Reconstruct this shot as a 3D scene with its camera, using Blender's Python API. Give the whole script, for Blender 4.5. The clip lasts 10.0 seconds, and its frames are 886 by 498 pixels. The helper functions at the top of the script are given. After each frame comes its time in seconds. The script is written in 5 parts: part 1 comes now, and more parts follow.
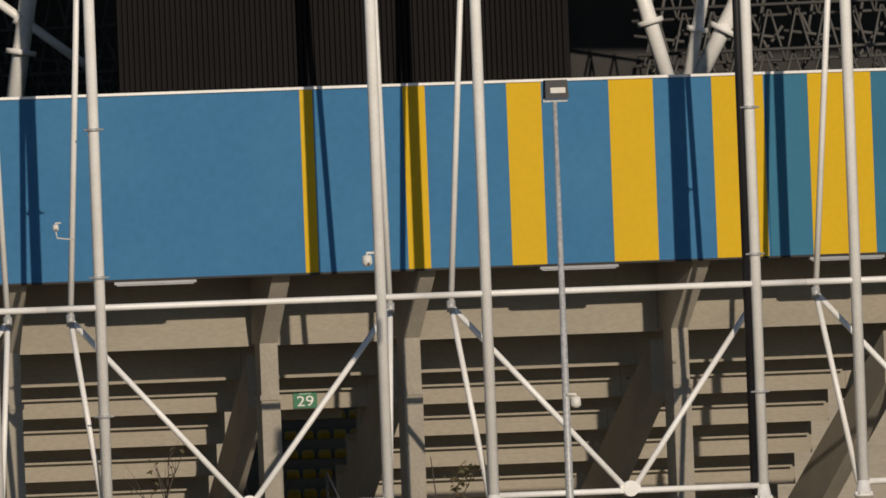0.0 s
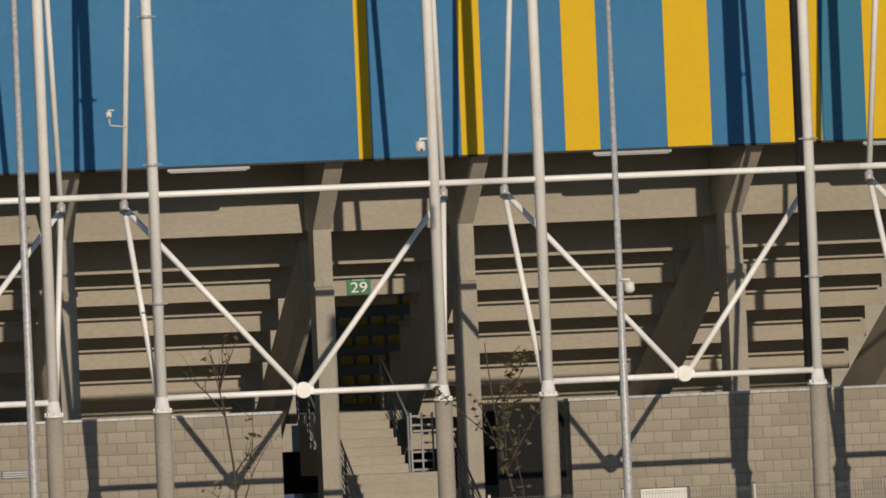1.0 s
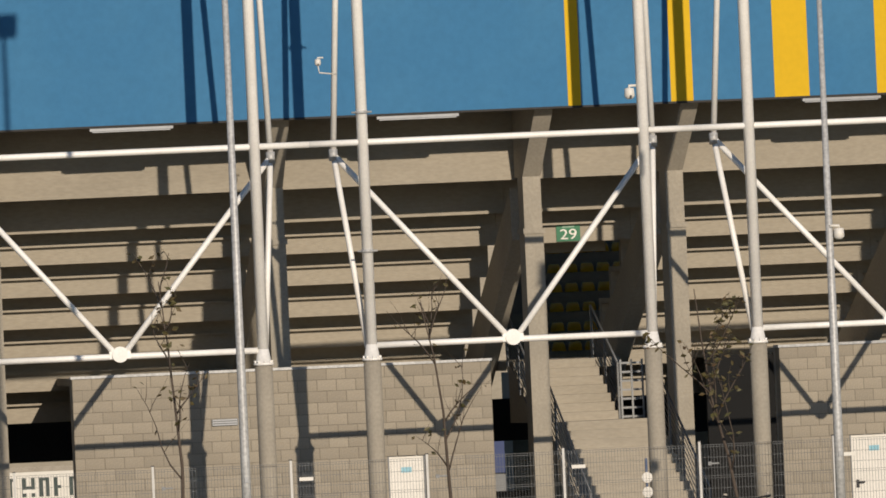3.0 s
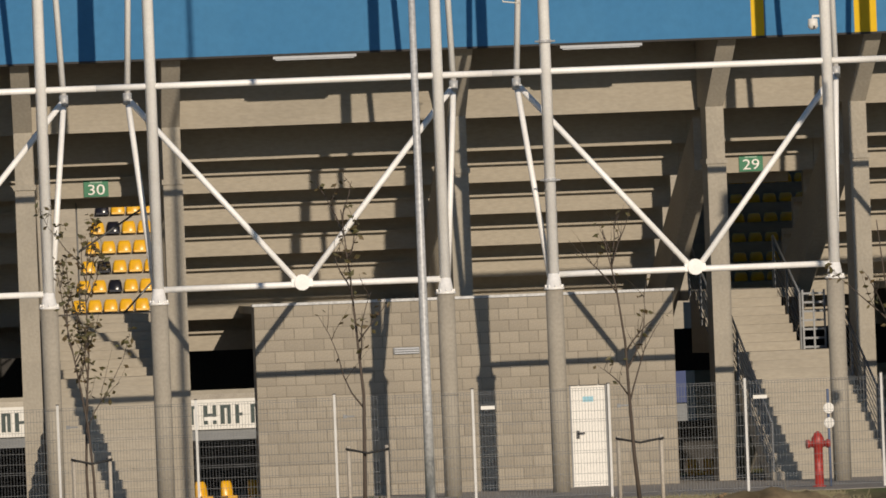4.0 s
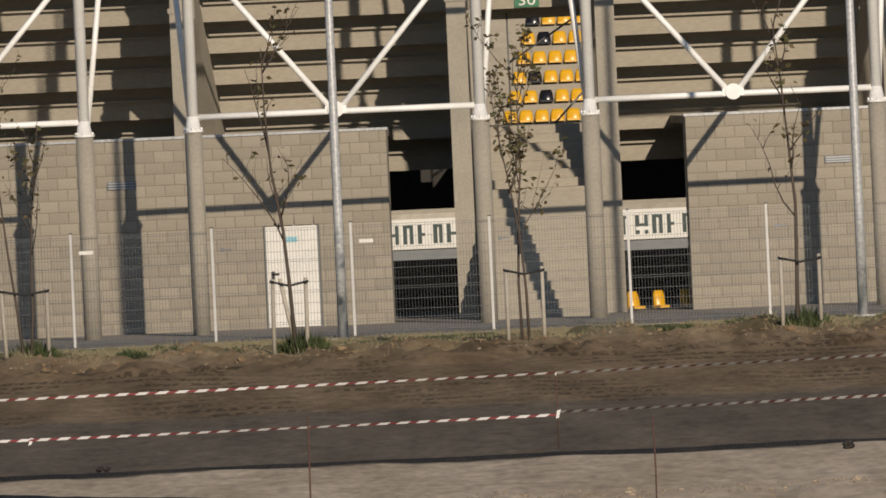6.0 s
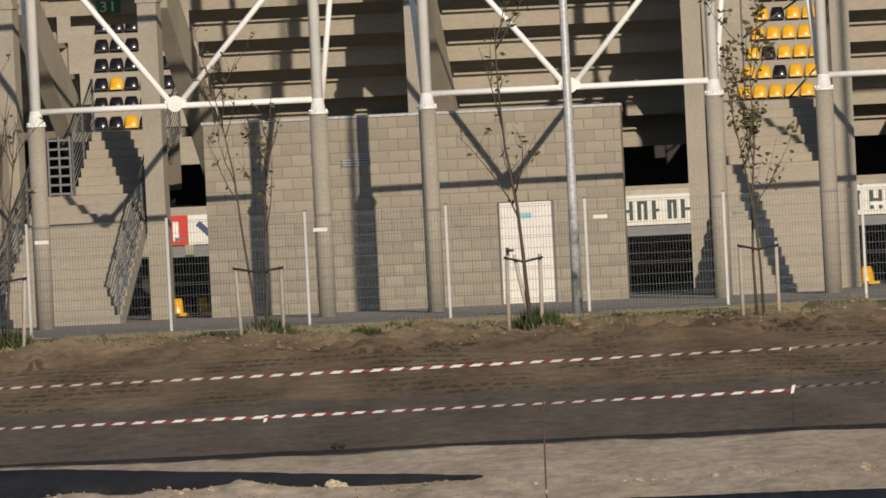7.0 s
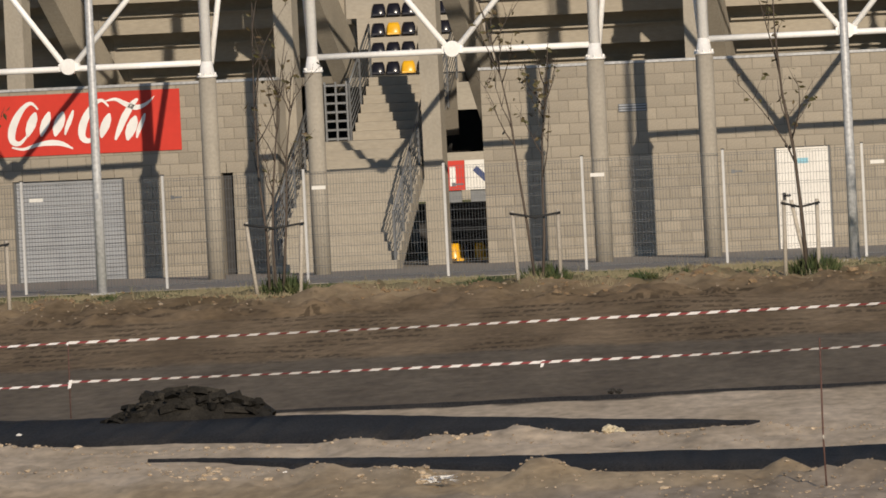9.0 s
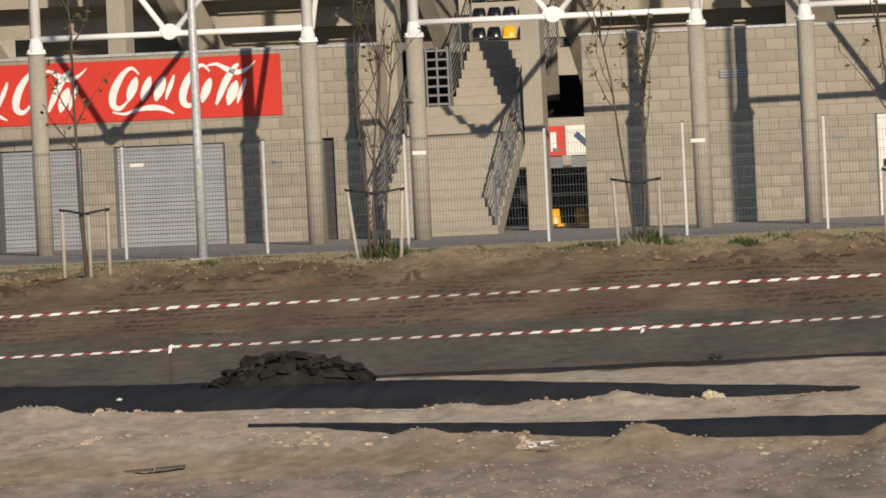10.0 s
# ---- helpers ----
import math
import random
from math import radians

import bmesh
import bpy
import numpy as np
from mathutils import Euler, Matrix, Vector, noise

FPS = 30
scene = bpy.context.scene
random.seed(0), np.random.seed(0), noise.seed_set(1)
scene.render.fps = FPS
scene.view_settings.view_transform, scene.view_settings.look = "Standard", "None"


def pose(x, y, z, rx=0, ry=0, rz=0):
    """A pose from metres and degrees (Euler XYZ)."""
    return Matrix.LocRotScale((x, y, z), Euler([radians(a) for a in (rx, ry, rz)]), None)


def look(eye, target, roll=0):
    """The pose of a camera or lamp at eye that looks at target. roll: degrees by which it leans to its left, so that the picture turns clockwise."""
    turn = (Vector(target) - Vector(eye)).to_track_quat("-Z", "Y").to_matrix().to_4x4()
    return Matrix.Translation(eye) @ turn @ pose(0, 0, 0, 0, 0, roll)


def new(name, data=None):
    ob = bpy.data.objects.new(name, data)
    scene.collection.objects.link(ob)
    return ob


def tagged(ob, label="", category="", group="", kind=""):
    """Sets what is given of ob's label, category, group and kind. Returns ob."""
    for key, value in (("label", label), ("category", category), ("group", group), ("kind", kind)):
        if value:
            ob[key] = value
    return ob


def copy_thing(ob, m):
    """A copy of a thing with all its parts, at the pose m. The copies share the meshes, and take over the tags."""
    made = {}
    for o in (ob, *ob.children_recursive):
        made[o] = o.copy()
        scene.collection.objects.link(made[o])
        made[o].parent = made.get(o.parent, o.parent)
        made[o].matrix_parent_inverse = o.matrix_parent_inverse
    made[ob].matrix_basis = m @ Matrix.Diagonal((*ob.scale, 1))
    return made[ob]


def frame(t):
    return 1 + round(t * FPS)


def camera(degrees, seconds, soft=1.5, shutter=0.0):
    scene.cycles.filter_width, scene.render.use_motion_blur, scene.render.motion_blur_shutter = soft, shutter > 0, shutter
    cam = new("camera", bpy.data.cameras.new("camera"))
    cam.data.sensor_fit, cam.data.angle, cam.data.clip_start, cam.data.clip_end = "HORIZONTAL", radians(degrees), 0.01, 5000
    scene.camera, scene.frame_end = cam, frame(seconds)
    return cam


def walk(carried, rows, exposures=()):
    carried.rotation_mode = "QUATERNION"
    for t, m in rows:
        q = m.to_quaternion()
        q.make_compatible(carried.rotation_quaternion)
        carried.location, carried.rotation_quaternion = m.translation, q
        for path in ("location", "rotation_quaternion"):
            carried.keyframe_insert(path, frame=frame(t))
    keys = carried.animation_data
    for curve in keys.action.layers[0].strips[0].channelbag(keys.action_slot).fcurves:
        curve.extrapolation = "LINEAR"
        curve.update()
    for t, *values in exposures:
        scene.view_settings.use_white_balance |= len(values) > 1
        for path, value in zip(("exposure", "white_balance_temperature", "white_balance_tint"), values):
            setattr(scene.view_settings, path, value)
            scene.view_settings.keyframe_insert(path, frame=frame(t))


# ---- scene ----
# The camera stands still on raised ground far from the stadium and pans with a long lens.
EYE = (0.0, -380.0, 6.0)
cam = camera(2.4843, 10.0, soft=1.7)
PAN = [  # seconds, heading to the right of +y, upward tilt, lean
    (0.0, 2.3260, 0.4084, -2.1887), (0.5, 2.2602, 0.3159, -2.5896), (1.0, 2.1640, 0.0945, -2.4115),
    (1.5, 1.9846, 0.0768, -2.5663), (2.0, 1.9669, 0.1207, -2.7668), (2.2, 1.9257, 0.1440, -2.7351),
    (3.3, 1.4557, -0.0873, -2.4500), (3.5, 1.3890, -0.1044, -2.3943), (4.0, 1.0514, -0.2069, -2.2253),
    (4.5, 0.8687, -0.1641, -2.1852), (5.0, 0.5414, -0.2310, -2.3698), (5.5, 0.1753, -0.4198, -2.5091),
    (6.0, -0.1795, -0.6903, -2.5654), (6.2, -0.3599, -0.7558, -2.6313), (7.3, -0.9709, -0.7131, -2.6780),
    (7.5, -0.9840, -0.7084, -2.5422), (8.0, -1.1354, -0.7196, -2.6492), (8.5, -1.3639, -0.7764, -2.6285),
    (9.0, -1.6220, -0.8438, -2.7648), (9.5, -1.7804, -0.8769, -2.6080), (10.0, -1.9084, -0.9276, -2.6728)]


def aim(heading, tilt, lean):
    h, p = radians(heading), radians(tilt)
    way = Vector((math.sin(h) * math.cos(p), math.cos(h) * math.cos(p), math.sin(p)))
    return look(EYE, Vector(EYE) + way * 300.0, lean)


walk(cam, [(t, aim(a, b, c)) for t, a, b, c in PAN],
     exposures=[(0.0, -0.5), (1.0, -0.4), (2.2, -0.18), (3.5, -0.12), (5.0, -0.15), (6.2, -0.16), (7.5, 0.0), (8.5, 0.0), (10.0, 0.2)])

# ---- light: low autumn sun from behind the camera, a little to the right ----
SUN_ELEV, SUN_TURN = radians(19.0), 0.256
world = bpy.data.worlds.new("sky")
scene.world = world
world.use_nodes = True
wn = world.node_tree.nodes
sky = wn.new("ShaderNodeTexSky")
sky.sky_type, sky.sun_disc = "NISHITA", False
sky.sun_elevation, sky.sun_rotation = SUN_ELEV, math.pi - SUN_TURN
sky.air_density, sky.dust_density, sky.ozone_density = 1.0, 0.2, 5.0
world.node_tree.links.new(sky.outputs[0], wn["Background"].inputs[0])
wn["Background"].inputs[1].default_value = 0.073
sun_data = bpy.data.lights.new("sun", "SUN")
sun_data.energy, sun_data.angle, sun_data.color = 4.05, radians(0.5), (1.0, 0.865, 0.70)
sun = new("sun", sun_data)
sun_way = Vector((-math.sin(SUN_TURN) * math.cos(SUN_ELEV), math.cos(SUN_TURN) * math.cos(SUN_ELEV), -math.sin(SUN_ELEV)))
sun.matrix_world = look((40, -200, 80), Vector((40, -200, 80)) + sun_way)

# ---- curved plan: s along the row of masts, d inward from it, z up ----
K = 0.0148856
RC = 1.0 / K


def bend(s, d, z):
    r = RC - d
    return Vector((math.sin(s * K) * r, RC - math.cos(s * K) * r, z))


SC = (RC - 4.85) / RC      # true length of a metre of s at the wall front


def lf(s, d, z=0.0, rz=0.0):
    p = bend(s, d, z)
    return pose(p.x, p.y, p.z, 0, 0, math.degrees(s * K) + rz)


# ---- materials ----
def mat(name, color, rough=0.8, metal=0.0, vary=0.15, scale=3.0, fine=40.0, bump=0.15, dirt=None, dirt_amount=0.3,
        per_object=0.0, stretch=(1, 1, 1), spec=0.5):
    m = bpy.data.materials.new(name)
    m.use_nodes = True
    n, l = m.node_tree.nodes, m.node_tree.links
    b = n["Principled BSDF"]
    b.inputs["Roughness"].default_value, b.inputs["Metallic"].default_value = rough, metal
    b.inputs["Specular IOR Level"].default_value = spec
    tc = n.new("ShaderNodeTexCoord")
    mp = n.new("ShaderNodeMapping")
    mp.inputs["Scale"].default_value = stretch
    l.new(tc.outputs["Object"], mp.inputs[0])
    big, small = n.new("ShaderNodeTexNoise"), n.new("ShaderNodeTexNoise")
    big.inputs["Scale"].default_value, small.inputs["Scale"].default_value = scale, fine
    big.inputs["Detail"].default_value, small.inputs["Detail"].default_value = 5, 3
    l.new(mp.outputs[0], big.inputs[0])
    l.new(mp.outputs[0], small.inputs[0])
    mix = n.new("ShaderNodeMix")
    mix.data_type = "RGBA"
    other = dirt or tuple(c * 0.55 for c in color)
    mix.inputs[6].default_value, mix.inputs[7].default_value = (*color, 1), (*other, 1)
    ramp = n.new("ShaderNodeMapRange")
    ramp.inputs[1].default_value, ramp.inputs[2].default_value = 0.42, 0.75
    ramp.inputs[4].default_value = dirt_amount
    l.new(big.outputs[0], ramp.inputs[0])
    l.new(ramp.outputs[0], mix.inputs[0])
    hsv = n.new("ShaderNodeHueSaturation")
    val = n.new("ShaderNodeMapRange")
    val.inputs[1].default_value, val.inputs[2].default_value = 0.3, 0.7
    val.inputs[3].default_value, val.inputs[4].default_value = 1 - vary, 1 + vary
    l.new(small.outputs[0], val.inputs[0])
    last = val.outputs[0]
    if per_object:
        info = n.new("ShaderNodeObjectInfo")
        rnd = n.new("ShaderNodeMapRange")
        rnd.inputs[3].default_value, rnd.inputs[4].default_value = 1 - per_object, 1 + per_object
        l.new(info.outputs["Random"], rnd.inputs[0])
        mul = n.new("ShaderNodeMath")
        mul.operation = "MULTIPLY"
        l.new(last, mul.inputs[0])
        l.new(rnd.outputs[0], mul.inputs[1])
        last = mul.outputs[0]
    l.new(last, hsv.inputs["Value"])
    l.new(mix.outputs[2], hsv.inputs["Color"])
    l.new(hsv.outputs[0], b.inputs["Base Color"])
    if bump:
        bp = n.new("ShaderNodeBump")
        bp.inputs["Strength"].default_value, bp.inputs["Distance"].default_value = bump, 0.02
        l.new(small.outputs[0], bp.inputs["Height"])
        l.new(bp.outputs[0], b.inputs["Normal"])
    return m


M_STEEL = mat("white_painted_steel", (0.88, 0.86, 0.82), 0.4, 0, 0.05, 1.5, 20, 0.03, (0.6, 0.56, 0.5), 0.35)
M_GALV = mat("galvanised_steel", (0.44, 0.44, 0.435), 0.45, 0.1, 0.22, 3, 16, 0.05)
M_BLACK = mat("black_pipe", (0.012, 0.011, 0.014), 0.5, 0, 0.1)
M_CONC = mat("concrete", (0.345, 0.308, 0.248), 0.9, 0, 0.09, 0.9, 18, 0.2, (0.22, 0.2, 0.165), 0.6)
M_PREC = mat("precast_concrete", (0.345, 0.306, 0.244), 0.9, 0, 0.08, 0.8, 14, 0.2, (0.27, 0.24, 0.19), 0.6, 0, (0.5, 1, 1.6))
M_BLOCK = mat("concrete_block", (0.315, 0.276, 0.216), 0.95, 0, 0.12, 1.6, 45, 0.5, (0.25, 0.22, 0.175), 0.6, 0.10)
M_MORTAR = mat("mortar", (0.222, 0.194, 0.152), 0.95, 0, 0.12, 2, 40, 0.3)
M_BLUE = mat("blue_facade_paint", (0.042, 0.166, 0.325), 0.7, 0, 0.05, 0.45, 7, 0.1, (0.058, 0.195, 0.35), 0.7)
M_TEAL = mat("teal_facade_paint", (0.042, 0.172, 0.275), 0.7, 0, 0.03, 0.4, 9, 0.06)
M_YELLOW = mat("yellow_facade_paint", (0.66, 0.41, 0.012), 0.65, 0, 0.03, 0.5, 9, 0.06, (0.60, 0.37, 0.015), 0.4)
M_DARKPANEL = mat("dark_corrugated_panel", (0.009, 0.0075, 0.007), 0.7, 0, 0.08, 1, 10, 0.05, spec=0.12)
# concrete undersides: their shade is mixed into this dark colour
M_SOFFIT = mat("shaded_soffit", (0.075, 0.073, 0.072), 0.9, 0, 0.1)
# shade under the stand put into one dark colour; the drip trim shares it
M_DARK = mat("interior_shade_and_trim", (0.045, 0.042, 0.04), 0.95, 0, 0.2)
M_WHITE = mat("white_door_paint", (0.72, 0.69, 0.635), 0.5, 0, 0.04, 2, 15, 0.02, (0.52, 0.50, 0.45), 0.4)
M_SHUTTER = mat("grey_shutter", (0.37, 0.38, 0.395), 0.5, 0.1, 0.04, 2, 20, 0.03)
M_RED = mat("red_banner", (0.58, 0.037, 0.02), 0.7, 0, 0.03, 1, 10, 0.03)
M_LETTER = mat("white_print", (0.8, 0.78, 0.74), 0.6, 0, 0.02)
M_GREEN = mat("green_sign", (0.02, 0.16, 0.075), 0.5, 0, 0.04)
M_RAIL = mat("grey_railing", (0.16, 0.165, 0.17), 0.5, 0.4, 0.08)
M_WIRE = mat("fence_wire", (0.11, 0.115, 0.12), 0.5, 0.3, 0.05)
M_POST = mat("fence_post", (0.52, 0.51, 0.49), 0.5, 0.1, 0.06)
M_SEATY = mat("yellow_seat", (0.75, 0.40, 0.01), 0.3, 0, 0.03, 4, 20, 0.0)
M_SEATB = mat("black_seat", (0.011, 0.009, 0.010), 0.2, 0, 0.03, 4, 20, 0.0)
M_BARK = mat("bark", (0.085, 0.065, 0.05), 0.9, 0, 0.25, 6, 60, 0.4)
M_STAKE = mat("stake_wood", (0.42, 0.375, 0.31), 0.85, 0, 0.2, 4, 40, 0.3, None, 0.5, 0.15)
M_STRAP = mat("black_strap", (0.02, 0.02, 0.02), 0.8)
M_LEAF = mat("leaf", (0.085, 0.08, 0.03), 0.6, 0, 0.3, 6, 30, 0.0, (0.11, 0.055, 0.028), 0.9)
M_BUSH = mat("weeds", (0.04, 0.062, 0.018), 0.8, 0, 0.3, 6, 30, 0.0, (0.12, 0.11, 0.04), 0.6)
M_GRASS = mat("dry_grass", (0.20, 0.165, 0.10), 0.9, 0, 0.25, 0.6, 30, 0.0, (0.105, 0.115, 0.055), 0.95)
M_PAVE = mat("pavement", (0.26, 0.235, 0.205), 0.95, 0, 0.1, 1, 30, 0.2)
M_ASPH = mat("fresh_asphalt", (0.038, 0.035, 0.032), 0.95, 0, 0.4, 1.2, 40, 0.5, (0.066, 0.058, 0.049), 0.75, 0, (1, 0.12, 1), 0.15)
M_HEAP = mat("broken_asphalt", (0.024, 0.022, 0.019), 0.95, 0, 0.4, 5, 50, 0.6, (0.045, 0.04, 0.033), 0.7, 0.3, spec=0.06)
M_TAPEW = mat("white_tape", (0.72, 0.69, 0.67), 0.45, 0, 0.03)
M_TAPER = mat("red_tape", (0.27, 0.05, 0.055), 0.5, 0, 0.05)
M_RUST = mat("rusty_bar", (0.10, 0.05, 0.038), 0.9, 0, 0.3)
M_HYDRANT = mat("red_hydrant_paint", (0.38, 0.03, 0.02), 0.45, 0, 0.1)
M_ROCK = mat("pale_rock", (0.5, 0.43, 0.3), 0.95, 0, 0.2)
M_CLOD = mat("sand_clods", (0.29, 0.228, 0.16), 0.95, 0, 0.25)
M_EARTH = mat("earth_clods", (0.20, 0.135, 0.075), 0.95, 0, 0.3, 3, 30, 0.4, (0.25, 0.175, 0.10), 0.8)
# truss steel coloured dark to carry the shade under the roof
M_TRUSS = mat("shaded_truss", (0.095, 0.092, 0.089), 0.7, 0, 0.1)
M_SANDCLOD = mat("pale_sand_clod", (0.45, 0.355, 0.245), 0.95, 0, 0.25, 5, 30, 0.5)
M_ASPH.node_tree.nodes["Principled BSDF"].inputs["Specular IOR Level"].default_value = 0.08
for m_ in (M_BLUE, M_TEAL, M_YELLOW):
    m_.node_tree.nodes["Principled BSDF"].inputs["Specular IOR Level"].default_value = 0.2
M_GUARD = mat("guard_grid_steel", (0.24, 0.245, 0.25), 0.5, 0.3, 0.06)
M_NAVY = mat("navy_board", (0.03, 0.05, 0.15), 0.6, 0, 0.05)


# ---- mesh helpers: built in (s, d, z), bent onto the plan ----
def hexa(bm, corners):
    v = [bm.verts.new(c) for c in corners]
    for f in ((0, 3, 2, 1), (4, 5, 6, 7), (0, 1, 5, 4), (1, 2, 6, 5), (2, 3, 7, 6), (3, 0, 4, 7)):
        bm.faces.new([v[i] for i in f])


def box(bm, x0, x1, y0, y1, z0, z1, step=0.0):
    n = max(1, int(math.ceil((x1 - x0) / step))) if step else 1
    rings = []
    for i in range(n + 1):
        x = x0 + (x1 - x0) * i / n
        rings.append([bm.verts.new((x, y, z)) for y, z in ((y0, z0), (y1, z0), (y1, z1), (y0, z1))])
    bm.faces.new(rings[0])
    bm.faces.new(rings[-1][::-1])
    for a, b in zip(rings, rings[1:]):
        for j in range(4):
            k = (j + 1) % 4
            bm.faces.new((a[j], b[j], b[k], a[k]))


def tube(bm, pts, radii, seg=10):
    if not isinstance(radii, (list, tuple)):
        radii = [radii] * len(pts)
    pts = [Vector(p) for p in pts]
    rings = []
    for i, p in enumerate(pts):
        way = (pts[min(i + 1, len(pts) - 1)] - pts[max(i - 1, 0)]).normalized()
        ref = Vector((0, 1, 0)) if abs(way.y) < 0.9 else Vector((1, 0, 0))
        u = way.cross(ref).normalized()
        w = way.cross(u)
        rings.append([bm.verts.new(p + (u * math.cos(a) + w * math.sin(a)) * radii[i]) for a in [2 * math.pi * j / seg for j in range(seg)]])
    for a, b in zip(rings, rings[1:]):
        for j in range(seg):
            k = (j + 1) % seg
            f = bm.faces.new((a[j], a[k], b[k], b[j]))
            f.smooth = True
    bm.faces.new(rings[0][::-1])
    bm.faces.new(rings[-1])


def span(s0, s1, d, z, step=1.85):
    n = max(1, int(math.ceil(abs(s1 - s0) / step)))
    return [(s0 + (s1 - s0) * i / n, d, z) for i in range(n + 1)]


def thing(name, m, label="", category="", group="", kind=""):
    ob = new(name)
    ob.empty_display_size = 0.2
    ob.matrix_world = m
    return tagged(ob, label, category, group, kind)


def mesh_of(name, bm, material):
    bmesh.ops.recalc_face_normals(bm, faces=bm.faces)
    me = bpy.data.meshes.new(name)
    bm.to_mesh(me)
    bm.free()
    me.materials.append(material)
    return me


def part(name, bm, material, parent=None, label="", curved=True, m=None):
    """A bmesh as one mesh object under its thing. curved: its vertices are (s, d, z); else they are local to the parent."""
    if curved:
        inv = parent.matrix_world.inverted() if parent else (m.inverted() if m else Matrix())
        for v in bm.verts:
            v.co = inv @ bend(*v.co)
    ob = new(name, mesh_of(name, bm, material))
    if parent:
        ob.parent = parent
    if m is not None:
        ob.matrix_world = m
        if parent:
            ob.matrix_basis = m
    return tagged(ob, label)


def solid(name, boxes, material, m, label="", category="", kind="structure", step=1.2):
    """A piece of the setting out of (s, d, z) boxes, as one top-level mesh."""
    bm = bmesh.new()
    for b in boxes:
        box(bm, *b, step=step)
    ob = part(name, bm, material, None, label, True, m)
    return tagged(ob, label, category, "", kind)


def flat(x0, x1, y0, y1, z0, z1):
    bm = bmesh.new()
    box(bm, x0, x1, y0, y1, z0, z1)
    return bm

# ---- stadium: main structure ----
NODE0, BAY, WIDE = 19.134, 7.4, 5.357
ZN, ZB, ZP = 4.09, 3.79, 7.86
DW = 4.85          # front of the block walls
DFA = 4.22         # front of the fascia
DB = 6.38          # front of the ring beam
DC = 5.68          # front of the concrete columns
S0, S1 = -31.0, 35.0
PAIRS = [0.69, 15.11, -13.67, 29.57, -28.08]       # middles of the stair bays
SINGLES = [8.15, 22.56, -6.56, -21.07]
HALF = 1.53

fascia = solid("wall_fascia", [(S0, 23.99, DFA, DFA + 0.18, 8.4, 11.86)], M_BLUE, lf(0, DFA), "blue painted stadium fascia wall with yellow stripes", "wall")
solid("wall_fascia_end", [(24.0, S1, DFA, DFA + 0.18, 8.4, 11.86)], M_TEAL, lf(30, DFA), "teal painted end of the stadium fascia wall", "wall")
for c, w in ((14.17, 0.27), (16.42, 0.47), (18.75, 0.74), (21.05, 0.96), (23.38, 1.14), (25.65, 1.42), (27.93, 1.68), (30.25, 1.88), (32.6, 2.08)):
    bm = bmesh.new()
    box(bm, c - w / 2, c + w / 2, DFA - 0.004, DFA - 0.001, 8.4, 11.86, 0.6)
    part("stripe", bm, M_YELLOW, fascia, "yellow painted stripe")
solid("trim_coping", [(S0, S1, DFA - 0.04, DFA + 0.24, 11.86, 11.91)], M_STEEL, lf(0, DFA, 11.86), "thin white metal coping on the fascia", "coping")
solid("trim_drip", [(S0, S1, DFA - 0.02, DFA + 0.2, 8.36, 8.40)], M_DARK, lf(0, DFA, 8.36), "dark drip edge under the fascia", "trim")
solid("ceiling_soffit", [(S0, S1, DFA + 0.05, DB, 8.40, 8.6)], M_SOFFIT, lf(0, 5.4, 8.4), "soffit slab behind the fascia with its shade in the colour", "soffit")
solid("beam_ring", [(S0, S1, DB, DB + 0.35, 7.06, 8.4)], M_PREC, lf(0, DB, 7), "beige precast concrete ring beam", "beam")
solid("ceiling_landing", [(S0, S1, DB + 0.351, 8.0, 7.06, 7.3)], M_SOFFIT, lf(0, 7.5, 7), "concrete landing slab from below, coloured darker for its shade", "slab")

# rows of the upper stand, seen from behind: one precast unit for each bay and row
ROW_D, ROW_Z, RUN, RISE = 8.78, 5.83, 0.76, 0.605
edges = sorted([p - HALF for p in PAIRS] + [p + HALF for p in PAIRS] + SINGLES)
for a, b in zip(edges, edges[1:]):
    stair = any(abs((a + b) / 2 - p) < 0.5 for p in PAIRS)
    for k in range(-1, 6):
        if stair and k > 0:
            continue
        d, z = ROW_D + RUN * k, ROW_Z - RISE * k
        bm = bmesh.new()
        box(bm, a + 0.004, b - 0.004, d, d + 0.13, z, z + RISE + 0.10 if k >= 0 else 7.3, 1.5)      # riser
        box(bm, a + 0.004, b - 0.004, d + 0.131, d + RUN - 0.001, z, z + 0.1, 1.5)                   # tread
        if k >= 0:
            box(bm, a + 0.15, b - 0.15, d - 0.13, d - 0.001, z + 0.335, z + 0.375, 1.5)              # bearing lip
        if stair and k == 0:
            box(bm, a + 0.35, b - 0.35, d + RUN, d + RUN + 0.12, z - 0.2, z + 0.099, 1.5)            # lintel of the gate
        unit = part("seating_step", bm, M_PREC, None, "", True, lf((a + b) / 2, d, z))
        tagged(unit, "long beige precast concrete seating step from behind", "concrete step", "seating steps", "structure")

